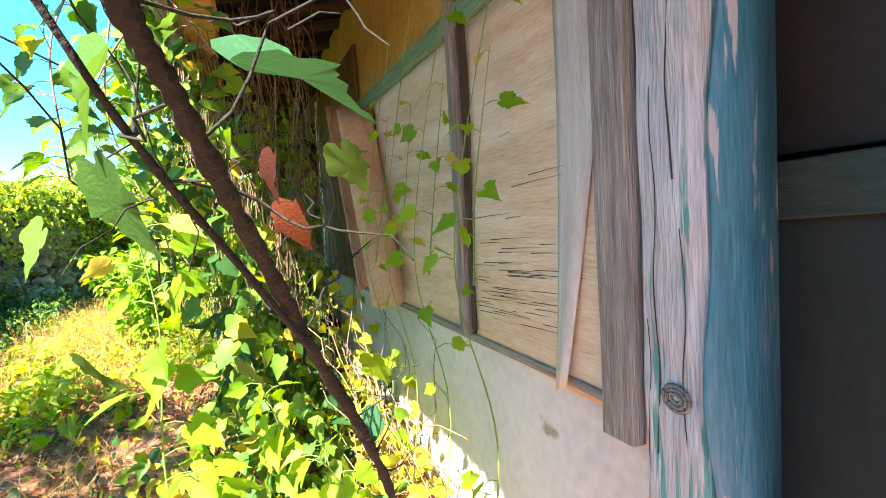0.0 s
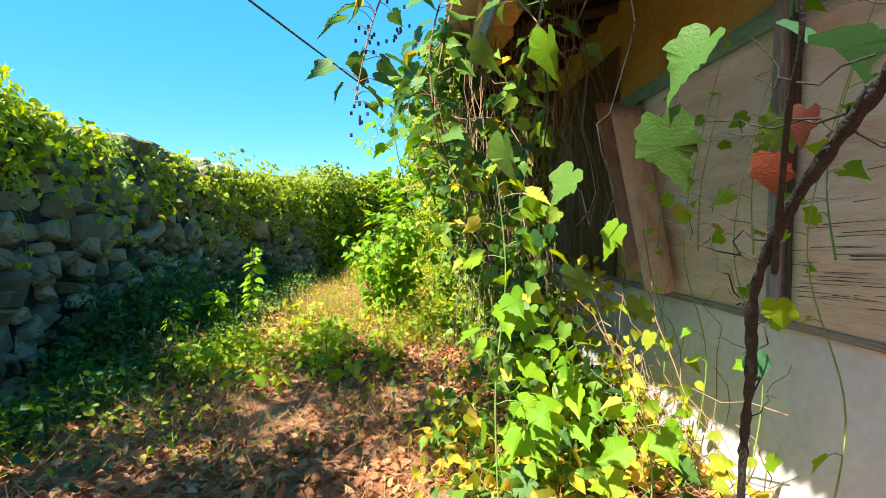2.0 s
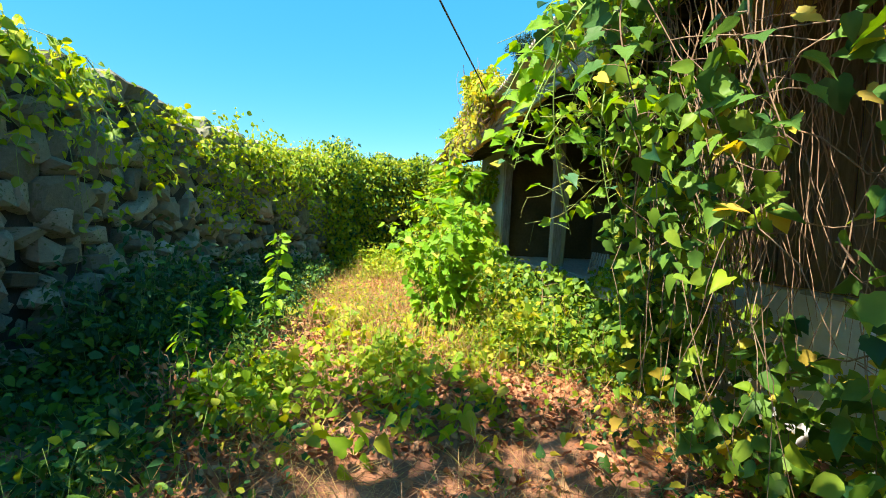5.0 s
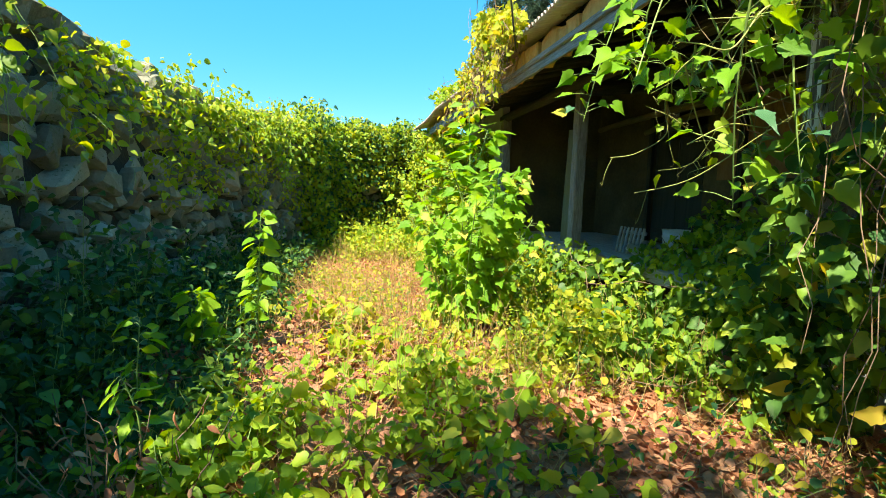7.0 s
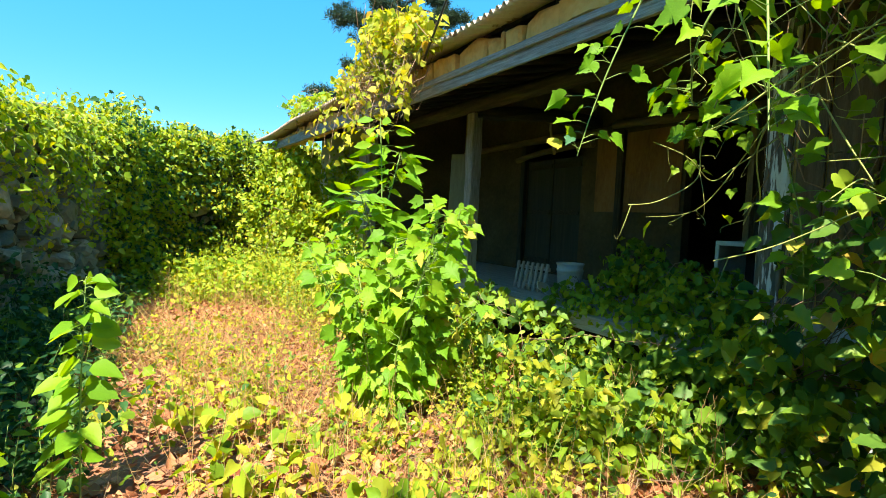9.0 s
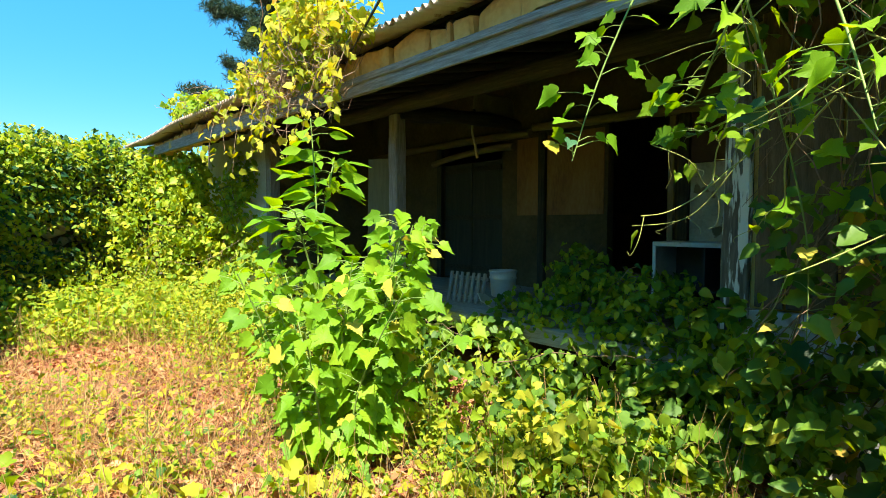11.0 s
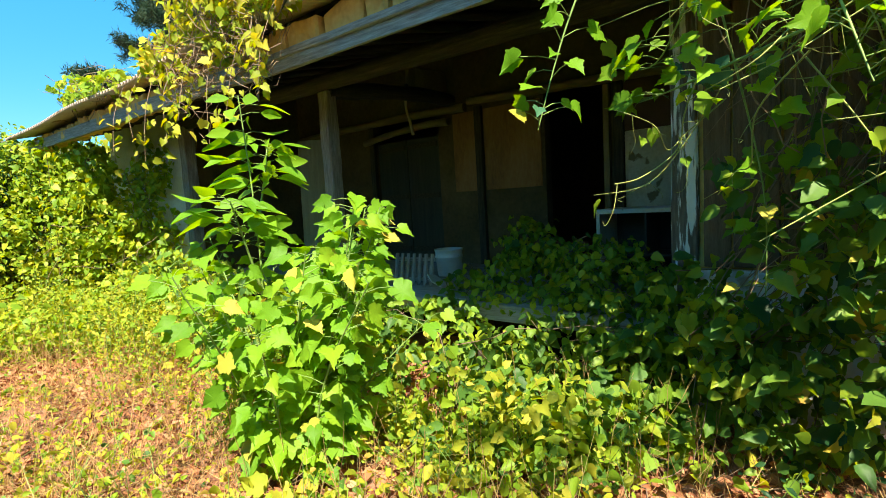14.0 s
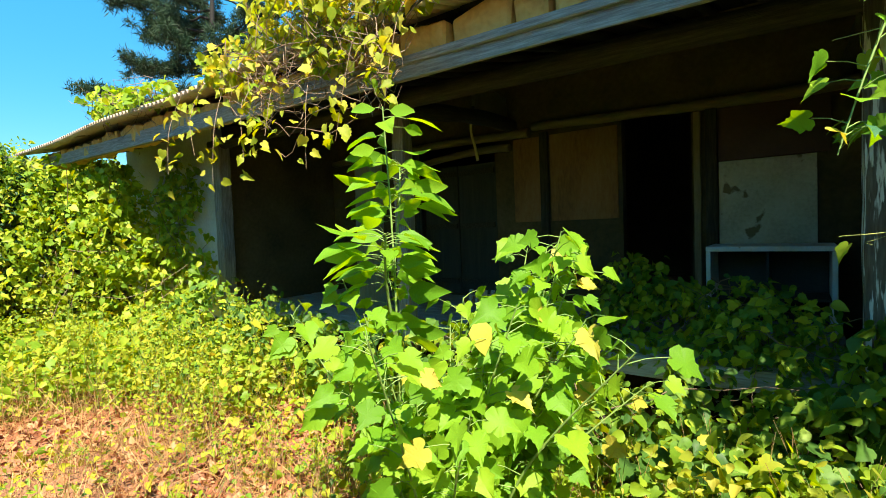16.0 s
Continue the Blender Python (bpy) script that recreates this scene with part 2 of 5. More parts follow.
def unit(a):
    return a / np.maximum(np.linalg.norm(a, axis=-1, keepdims=True), 1e-9)


def leaf_frames(tip, normal):
    y = unit(tip)
    x = unit(np.cross(y, normal))
    return np.stack([x, y, np.cross(x, y)], axis=2)


def add_leaves(b, p, tip, normal, size, kind, m=0):
    """Leaves at the points p, pointing along tip, facing normal."""
    if not len(p):
        return
    v, f = SHAPES[kind]
    fr = leaf_frames(np.asarray(tip, float), np.asarray(normal, float))
    size = np.asarray(size)
    wide = rng.uniform(0.8, 1.15, len(p))
    vv = v[None] * size[:, None, None]
    vv[:, :, 0] *= wide[:, None]
    vv[:, :, 2] *= rng.uniform(0.3, 2.2, len(p))[:, None]
    w = np.einsum("nij,nkj->nki", fr, vv) + np.asarray(p)[:, None, :]
    ff = f[None] + (np.arange(len(p)) * len(v))[:, None, None]
    b.add(w.reshape(-1, 3), ff.reshape(-1, 3), m)


def scatter(b, p, lo, hi, kind, m=0, lift=(-0.35, -0.25, 0.9), spread=0.55, droop=0.35):
    """Leaves with loose directions about a common facing."""
    n = len(p)
    nor = unit(np.array(lift)[None] + rng.normal(0, spread, (n, 3)))
    tip = unit(rng.normal(0, 1, (n, 3)) * (1, 1, 0.5) - (0, 0, droop))
    add_leaves(b, p, tip, nor, rng.uniform(lo, hi, n) * rng.uniform(0.75, 1.1, n), kind, m)


def add_tube(b, pts, r0, r1, sides=5, m=0, knobs=0.0):
    pts = np.asarray(pts, float)
    n = len(pts)
    t = unit(np.gradient(pts, axis=0))
    ref = np.where(np.abs(t[:, 2:3]) > 0.9, np.array([[1.0, 0, 0]]), np.array([[0, 0, 1.0]]))
    a = unit(np.cross(t, ref))
    c = np.cross(t, a)
    ang = np.arange(sides) / sides * 2 * np.pi
    r = np.linspace(r0, r1, n) * (1 + knobs * rng.uniform(-1, 1, n))
    ring = pts[:, None] + r[:, None, None] * (np.cos(ang)[None, :, None] * a[:, None] + np.sin(ang)[None, :, None] * c[:, None])
    i, j = np.meshgrid(np.arange(n - 1), np.arange(sides), indexing="ij")
    k = (j + 1) % sides
    q = np.stack([i * sides + j, i * sides + k, (i + 1) * sides + k, (i + 1) * sides + j], -1).reshape(-1, 4)
    b.add(ring.reshape(-1, 3), np.concatenate([q[:, [0, 1, 2]], q[:, [0, 2, 3]]]), m)


def curve(p0, p1, n=12, sag=0.0, wander=0.03):
    """Points from p0 to p1, sagging, wandering a little."""
    s = np.linspace(0, 1, n)[:, None]
    p = (1 - s) * np.array(p0) + s * np.array(p1)
    p[:, 2] -= sag * 4 * (s * (1 - s))[:, 0]
    w = np.cumsum(rng.normal(0, wander, (n, 3)), axis=0)
    return p + w - s * w[-1]


def smooth_path(pts, n=40):
    pts = np.array(pts, float)
    s = np.linspace(0, len(pts) - 1, n)
    i = np.clip(s.astype(int), 0, len(pts) - 2)
    u = (s - i)[:, None]
    a, p, q, d = pts[np.maximum(i - 1, 0)], pts[i], pts[i + 1], pts[np.minimum(i + 2, len(pts) - 1)]
    return 0.5 * (2 * p + (q - a) * u + (2 * a - 5 * p + 4 * q - d) * u**2 + (3 * p - a - 3 * q + d) * u**3)


def vine_leaves(b, pts, count, lo, hi, kind="lobed", m=0, off=0.07, lift=(-0.5, -0.3, 0.6), spread=0.5, stalk=None):
    i = rng.integers(0, len(pts) - 1, count)
    p = pts[i] + (pts[i + 1] - pts[i]) * rng.random((count, 1))
    q = p + rng.normal(0, off, (count, 3))
    scatter(b, q, lo, hi, kind, m, lift, spread, 0.9)
    if stalk is not None:
        for a, c in zip(p, q):
            add_tube(b, np.stack([a, (a + c) / 2 + (0, 0, 0.01), c]), 0.0018, 0.0012, 3, stalk)


def box_data(size, bevel=0.004, cuts=0, wobble=0.0, seed=0):
    """A box about the origin with softened, uneven edges."""
    bm = bmesh.new()
    bmesh.ops.create_cube(bm, size=1)
    for v in bm.verts:
        v.co = Vector((v.co.x * size[0], v.co.y * size[1], v.co.z * size[2]))
    if cuts:
        long = max(range(3), key=lambda i: size[i])
        es = [e for e in bm.edges if abs((e.verts[0].co - e.verts[1].co)[long]) > 1e-6]
        bmesh.ops.subdivide_edges(bm, edges=es, cuts=cuts, use_grid_fill=True)
    if wobble:
        r = random.Random(seed)
        for v in bm.verts:
            v.co += Vector([r.uniform(-wobble, wobble) for _ in range(3)])
    if bevel:
        sharp = [e for e in bm.edges if len(e.link_faces) == 2 and e.calc_face_angle(0) > 0.8]
        bmesh.ops.bevel(bm, geom=sharp, offset=bevel, segments=1, affect="EDGES")
    me = bpy.data.meshes.new("block")
    bm.to_mesh(me)
    bm.free()
    return me


def block(name, lo, hi, mat, bevel=0.004, cuts=0, wobble=0.0, parent=None):
    """A box between two corners."""
    lo, hi = Vector(lo), Vector(hi)
    me = box_data(hi - lo, bevel, cuts, wobble, len(bpy.data.meshes))
    me.materials.append(mat)
    ob = new(name, me)
    ob.location = (lo + hi) / 2
    if parent:
        ob.parent = parent
        ob.matrix_parent_inverse = parent.matrix_basis.inverted()
    return ob


def board(name, p0, p1, wide, thick, mat, up=(0, 0, 1), bevel=0.004, cuts=6, wobble=0.003, parent=None):
    """A board from p0 to p1, its width along up."""
    p0, p1 = Vector(p0), Vector(p1)
    x = (p1 - p0).normalized()
    z = (Vector(up) - x * x.dot(Vector(up))).normalized()
    y = z.cross(x)
    me = box_data(((p1 - p0).length, thick, wide), bevel, cuts, wobble, len(bpy.data.meshes))
    me.materials.append(mat)
    ob = new(name, me)
    ob.matrix_world = Matrix.Translation((p0 + p1) / 2) @ Matrix((x, y, z)).transposed().to_4x4()
    if parent:
        m = ob.matrix_world.copy()
        ob.parent = parent
        ob.matrix_parent_inverse = parent.matrix_basis.inverted()
        ob.matrix_basis = m
    return ob


def log_beam(name, p0, p1, r, mat, bow=0.0, sides=9, parent=None):
    """A rough round timber from p0 to p1, built along its own x."""
    p0, p1 = Vector(p0), Vector(p1)
    ln = (p1 - p0).length
    b = Build()
    pts = curve((-ln / 2, 0, 0), (ln / 2, 0, 0), 12, -bow, r * 0.07)
    add_tube(b, pts, r, r * 0.9, sides, 0, 0.07)
    for e, k in ((0, 1), (len(pts) - 1, -1)):
        ring = b.v[0][e * sides:(e + 1) * sides]
        b.add(np.vstack([ring, pts[e]]), [(sides, (i + (k > 0)) % sides, (i + (k < 0)) % sides) for i in range(sides)], 0)
    ob = b.make(name, [mat])
    x = (p1 - p0).normalized()
    y = Vector((0, 0, 1)).cross(x).normalized()
    ob.matrix_world = Matrix.Translation((p0 + p1) / 2) @ Matrix((x, y, x.cross(y))).transposed().to_4x4()
    if parent:
        m = ob.matrix_world.copy()
        ob.parent = parent
        ob.matrix_parent_inverse = parent.matrix_basis.inverted()
        ob.matrix_basis = m
    return ob


def structure(ob, label, category="structure"):
    return tagged(ob, label, category, kind="structure")


# ---- ground ----
def ground_height(x, y):
    return 0.05 * np.sin(1.3 * x + 0.7 * y) * np.cos(0.9 * y - 0.4 * x) + 0.025 * np.sin(4.1 * x + 1.9) * np.sin(3.7 * y)


def make_ground():
    def axis(a, c):
        return np.concatenate([a - np.geomspace(900, 0.6, 16), np.arange(a, c, 0.16), c + np.geomspace(0.6, 900, 16)])
    xs, ys = axis(-5, 4), axis(-4, 17)
    gx, gy = np.meshgrid(xs, ys, indexing="ij")
    fade = np.clip(1 - np.hypot(np.maximum(np.abs(gx + 1) - 5, 0), np.maximum(np.abs(gy - 6) - 11, 0)) / 8, 0, 1)
    gz = ground_height(gx, gy) * fade
    n, k = gx.shape
    i, j = np.meshgrid(np.arange(n - 1), np.arange(k - 1), indexing="ij")
    a = (i * k + j).ravel()
    q = np.stack([a, a + k, a + k + 1, a + 1], 1)
    b = Build()
    b.add(np.stack([gx, gy, gz], -1), np.concatenate([q[:, [0, 1, 2]], q[:, [0, 2, 3]]]))
    structure(b.make("ground", [EARTH]), "reddish brown earth littered with dry leaves", "ground")


make_ground()

# ---- house shell ----
FACE = 0.87          # front plane of the house
BACK = 2.9           # wall behind the porch


def roof_z(x):
    return 2.77 + 0.24 * (x + 0.4)


def gable_wall(name, y0, y1, x0, x1, mat, label):
    """A cross wall whose top follows the roof slope."""
    b = Build()
    v = [(x, y, z) for y in (y0, y1) for x, z in ((x0, -0.2), (x1, -0.2), (x1, roof_z(x1) - 0.07), (x0, roof_z(x0) - 0.07))]
    b.add(v, [(0, 1, 2), (0, 2, 3), (4, 6, 5), (4, 7, 6), (0, 4, 5), (0, 5, 1), (1, 5, 6), (1, 6, 2), (2, 6, 7), (2, 7, 3), (3, 7, 4), (3, 4, 0)])
    structure(b.make(name, [mat], False), label, "wall")


def make_house():
    # front wall, white plaster dado with ochre plaster over it
    structure(block("wall_front_dado", (FACE, 0.85, -0.2), (FACE + 0.14, 5.0, 0.93), PLASTER, 0.01), "white lime plaster dado, flaking and stained", "wall")
    structure(block("wall_front_upper", (FACE + 0.012, 0.85, 0.934), (FACE + 0.13, 5.0, 2.98), OCHRE, 0.01), "ochre plaster wall above the boarding", "wall")
    # far wing
    structure(block("wall_wing_front", (FACE, 11.6, -0.2), (FACE + 0.15, 14.2, 2.95), PLASTER, 0.01), "grey-white plaster wall half hidden by ivy", "wall")
    gable_wall("wall_wing_return", 11.6, 11.75, FACE + 0.15, BACK, MUD_WALL, "mud wall closing the porch, its colour darkened for shade")
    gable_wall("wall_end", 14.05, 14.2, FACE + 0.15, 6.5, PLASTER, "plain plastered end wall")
    gable_wall("wall_porch_side", 4.86, 5.0, FACE + 0.14, BACK, MUD_WALL, "mud wall beside the porch, its colour darkened for shade")
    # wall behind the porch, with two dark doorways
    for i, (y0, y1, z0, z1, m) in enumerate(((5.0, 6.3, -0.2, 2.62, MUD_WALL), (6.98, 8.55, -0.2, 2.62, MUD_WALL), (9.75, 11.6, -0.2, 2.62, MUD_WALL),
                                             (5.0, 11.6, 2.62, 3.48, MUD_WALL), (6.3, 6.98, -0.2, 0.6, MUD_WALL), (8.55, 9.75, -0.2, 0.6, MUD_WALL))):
        structure(block("wall_back_%d" % (i + 1), (BACK, y0, z0), (BACK + 0.14, y1, z1), m, 0), "grimy mud wall behind the porch, its colour darkened for shade", "wall")
    structure(block("wall_rear", (6.4, -3.0, -0.2), (6.5, 14.05, 4.33), MUD_WALL, 0), "plain rear wall of the house", "wall")
    gable_wall("wall_gable", -3.1, -3.0, FACE, 6.5, MUD_WALL, "plain gable wall of the house")
    structure(block("wall_entry_back", (BACK, -3.0, -0.2), (BACK + 0.14, 5.0, 3.48), DARK_BOARD, 0), "wall inside the entrance, coloured near-black for its shade", "wall")
    structure(block("wall_entry_front", (FACE, -3.0, -0.2), (FACE + 0.14, -0.7, 2.95), PLASTER, 0), "plastered wall beside the entrance", "wall")
    structure(block("floor_inside", (BACK, -3.0, 0.4), (6.4, 14.05, 0.55), EARTH, 0), "bare earth floor inside the house", "floor")
    # ceiling of boards laid on the rafters
    b = Build()
    ys = np.arange(-3.0, 14.3, 0.17)
    for y in ys:
        x0, x1 = -0.12, 6.4
        dz = float(rng.uniform(-0.008, 0.008))
        for s in range(6):
            xa, xb = x0 + (x1 - x0) * s / 6, x0 + (x1 - x0) * (s + 1) / 6 - 0.003
            v = [(xx, yy, roof_z(xx) - 0.05 + dz + o) for o in (-0.015, 0.015) for xx, yy in ((xa, y), (xb, y), (xb, y + 0.162), (xa, y + 0.162))]
            b.add(v, [(0, 2, 1), (0, 3, 2), (4, 5, 6), (4, 6, 7), (0, 1, 5), (0, 5, 4), (1, 2, 6), (1, 6, 5), (2, 3, 7), (2, 7, 6), (3, 0, 4), (3, 4, 7)])
    structure(b.make("ceiling", [DARK_BOARD], False), "board ceiling sloping down to the eaves, coloured near-black for shade", "ceiling")
    # corrugated roof
    b = Build()
    ys = np.arange(-3.2, 14.6, 0.0125)
    rows = (-0.42, 0.4, 2.0, 6.6)
    pts = np.array([[(x + 0.02 * np.sin(y * 2.1) * (r == 0), y, roof_z(x) + 0.02 * np.sin(y / 0.075 * 2 * np.pi) + 0.012 * np.sin(y * 1.7) + 0.006 * (y - 7) + d)
                     for y in ys] for d in (0, 0.006) for r, x in enumerate(rows)])
    n = len(ys)
    tri = []
    a = np.arange(n - 1)
    for layer in (0, 4):
        for r in range(3):
            o = (layer + r) * n
            tri += [np.stack([o + a, o + a + n, o + a + n + 1], 1), np.stack([o + a, o + a + n + 1, o + a + 1], 1)]
    tri += [np.stack([a, a + 1, a + 1 + 4 * n], 1), np.stack([a, a + 1 + 4 * n, a + 4 * n], 1)]
    b.add(pts, np.concatenate(tri))
    structure(b.make("roof", [SHEET]), "faded pinkish corrugated roof sheets, stained", "roof")


make_house()


def make_eaves():
    # two overlapping grey boards along the eaves
    f = tagged(new("fascia"), "long weathered grey fascia boards along the eaves", "fascia")
    f.location = (-0.2, 4.0, 2.45)
    board("board", (-0.2, 2.2, 2.455), (-0.2, 8.1, 2.51), 0.125, 0.035, GREY_WOOD, cuts=14, wobble=0.005, parent=f)
    board("board", (-0.235, 5.2, 2.525), (-0.225, 8.9, 2.56), 0.05, 0.03, GREY_WOOD, cuts=10, wobble=0.005, parent=f)
    board("board", (-0.2, 8.12, 2.54), (-0.2, 14.3, 2.66), 0.14, 0.035, GREY_WOOD, cuts=14, wobble=0.005, parent=f)
    board("board", (-0.2, -3.0, 2.44), (-0.2, 2.18, 2.46), 0.15, 0.035, GREY_WOOD, cuts=10, wobble=0.005, parent=f)
    first = None
    for i, y in enumerate(np.arange(-2.8, 14.2, 0.42)):
        y = float(y + rng.uniform(-0.05, 0.05))
        r = float(rng.uniform(0.042, 0.055))
        z = 0.006 * (y - 7)
        o = log_beam("rafter", (-0.17, y, roof_z(-0.17) - 0.125 + z * 0.6), (BACK - 0.02, y + 0.03, roof_z(BACK) - 0.125), r, DARK_WOOD)
        tagged(o, "dark round log rafter under the eaves", "rafter", "rafters under the roof")
    # lumps of orange mud between the rafter ends
    y = -2.8
    while y < 14.0:
        w = float(rng.uniform(0.16, 0.42))
        zz = 0.006 * (y - 7) * 0.8
        o = block("mud_infill", (-0.2 + float(rng.uniform(-0.02, 0.02)), y, 2.555 + zz), (0.0, y + w, 2.74 + zz + float(rng.uniform(-0.03, 0.01))), MUD, 0.018, 2, 0.02)
        y += w + float(rng.uniform(-0.01, 0.03))
        tagged(o, "lump of cracked orange mud packed under the roof edge", "mud infill", "mud lumps along the eaves")
    o = log_beam("eaves_beam", (FACE + 0.06, 4.9, 2.66), (FACE + 0.06, 11.7, 2.72), 0.085, DARK_WOOD)
    tagged(o, "dark log beam resting on the porch posts", "beam")
    o = log_beam("cross_beam", (FACE + 0.05, 8.42, 2.62), (BACK, 8.3, 2.74), 0.09, DARK_WOOD, 0.06)
    tagged(o, "bowed dark cross beam over the porch", "beam", "cross beams over the porch")
    o = log_beam("cross_beam", (FACE + 0.05, 5.08, 2.62), (BACK, 5.08, 2.74), 0.08, DARK_WOOD, 0.03)
    tagged(o, "bowed dark cross beam over the porch", "beam", "cross beams over the porch")
    o = log_beam("lintel", (BACK - 0.05, 5.02, 2.62), (BACK - 0.05, 8.0, 2.68), 0.055, surface("pale_old_log", [(0.16, 0.12, 0.07), (0.3, 0.23, 0.13)], 5, (1, 9, 9)), -0.02)
    tagged(o, "pale crooked log lintel on the porch wall", "lintel", "log lintels")
    o = log_beam("lintel", (BACK - 0.05, 8.05, 2.62), (BACK - 0.05, 11.5, 2.6), 0.055, bpy.data.materials["pale_old_log"], 0.03)
    tagged(o, "pale crooked log lintel on the porch wall", "lintel", "log lintels")
    o = log_beam("lintel", (BACK - 0.08, 8.3, 2.47), (BACK - 0.08, 9.9, 2.36), 0.05, bpy.data.materials["pale_old_log"], 0.05)
    tagged(o, "pale crooked log lintel on the porch wall", "lintel", "log lintels")


make_eaves()


def make_post(y, x, z0, z1, w, mat, label, name="porch_post"):
    o = board(name, (x, y, z0), (x, y, z1), w, w, mat, (1, 0, 0), 0.012, 14, 0.005)
    return tagged(o, label, "post", "posts along the house front")


make_post(8.42, FACE + 0.07, 0.0, 2.62, 0.14, GREY_WOOD, "square weathered grey wooden porch post")
make_post(5.07, FACE + 0.05, 0.0, 2.62, 0.15, FLAKED, "porch post with flaking white and blue paint")
make_post(11.5, FACE + 0.06, 0.0, 2.68, 0.16, GREY_WOOD, "square weathered grey wooden porch post")
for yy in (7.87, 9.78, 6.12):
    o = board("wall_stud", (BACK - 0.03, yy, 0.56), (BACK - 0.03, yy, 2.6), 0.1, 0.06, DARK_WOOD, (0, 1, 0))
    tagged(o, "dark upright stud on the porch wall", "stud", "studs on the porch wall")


# ---- entrance and boarded wall ----
def make_entry():
    p = tagged(new("door_post"), "thick cracked timber door post with worn white and blue paint", "post")
    p.location = (FACE + 0.07, 0.76, 0)
    core = board("timber", (FACE + 0.06, 0.765, 0.0), (FACE + 0.06, 0.765, 2.6), 0.2, 0.17, POST_WOOD, (1, 0, 0), 0.022, 20, 0.006, parent=p)
    b = Build()
    zs = np.linspace(0.45, 2.6, 40)
    edge = FACE - 0.02 + 0.022 * np.sin(zs * 4.3) + 0.012 * np.sin(zs * 11)
    v = np.array([[(e, 0.662, z), (FACE + 0.168, 0.662, z)] for e, z in zip(edge, zs)])
    a = np.arange(39) * 2
    b.add(v, np.concatenate([np.stack([a, a + 1, a + 3], 1), np.stack([a, a + 3, a + 2], 1)]))
    o = b.make("paint_skin", [BLUE_PAINT])
    o.modifiers.new("thick", "SOLIDIFY").thickness = 0.008
    o.parent = p
    o.matrix_parent_inverse = p.matrix_basis.inverted()
    b = Build()
    for y0, dz in ((0.72, 0.0), (0.79, 0.3), (0.745, 0.9), (0.815, -0.2)):
        pts = [(FACE - 0.0418, y0 + 0.006 * math.sin(k * 1.7 + dz * 5), 0.55 + dz + 0.1 * k) for k in range(9)]
        add_tube(b, smooth_path(pts, 30), 0.0025, 0.0012, 4)
    o = b.make("crack", [BLACK])
    o.parent = p
    o.matrix_parent_inverse = p.matrix_basis.inverted()
    b = Build()
    for r in (0.035, 0.024, 0.012):
        t = np.linspace(0, 2 * np.pi, 20)
        add_tube(b, np.stack([np.full(20, FACE - 0.04), 0.745 + r * np.cos(t), 0.99 + 0.8 * r * np.sin(t)], 1), 0.005, 0.005, 4)
    o = b.make("knot", [GREY_WOOD])
    o.parent = p
    o.matrix_parent_inverse = p.matrix_basis.inverted()
    # dark door set back in the entrance
    d = tagged(new("entrance_door"), "blue-green wooden door set back, its colours darkened for shade", "door")
    d.location = (FACE + 0.3, 0.0, 0)
    # panel and rail colours are lowered for the shade of the recess
    block("lower_panel", (1.2, -0.7, 0.05), (1.225, 0.95, 1.36), surface("shaded_teal_board", [(0.01, 0.02, 0.023), (0.02, 0.038, 0.042)], 3, (1, 1, 0.3)), 0.003, parent=d)
    board("rail", (1.185, -0.7, 1.46), (1.185, 0.95, 1.41), 0.13, 0.05, surface("shaded_green_paint", [(0.012, 0.03, 0.03), (0.03, 0.06, 0.058), (0.05, 0.09, 0.085)], 6, (1, 8, 8)), parent=d)
    # black sheet stands for the unlit opening above the rail
    block("upper_dark", (1.2, -0.7, 1.5), (1.22, 0.95, 2.6), BLACK, 0.003, parent=d)
    board("stile", (1.19, 0.99, 0.0), (1.19, 0.99, 2.6), 0.08, 0.05, bpy.data.materials["shaded_green_paint"], (0, 1, 0), parent=d)


make_entry()


def bent_sheet(name, y0, y1, z0, z1, depth, mat, ny=16, nz=20, thick=0.006, parent=None):
    """A sheet on the front wall; depth(u, v) gives how far it stands off, and may return (off, along)."""
    b = Build()
    v = []
    for i in range(ny + 1):
        for j in range(nz + 1):
            u, w = i / ny, j / nz
            off, dy, dz = depth(u, w)
            v.append((FACE - off, y0 + (y1 - y0) * u + dy, z0 + (z1 - z0) * w + dz))
    a = np.array([[i * (nz + 1) + j for j in range(nz)] for i in range(ny)]).ravel()
    q = np.stack([a, a + nz + 1, a + nz + 2, a + 1], 1)
    b.add(v, np.concatenate([q[:, [0, 1, 2]], q[:, [0, 2, 3]]]))
    o = b.make(name, [mat])
    s = o.modifiers.new("thick", "SOLIDIFY")
    s.thickness, s.offset = thick, 0
    if parent:
        o.parent = parent
        o.matrix_parent_inverse = parent.matrix_basis.inverted()
    return o


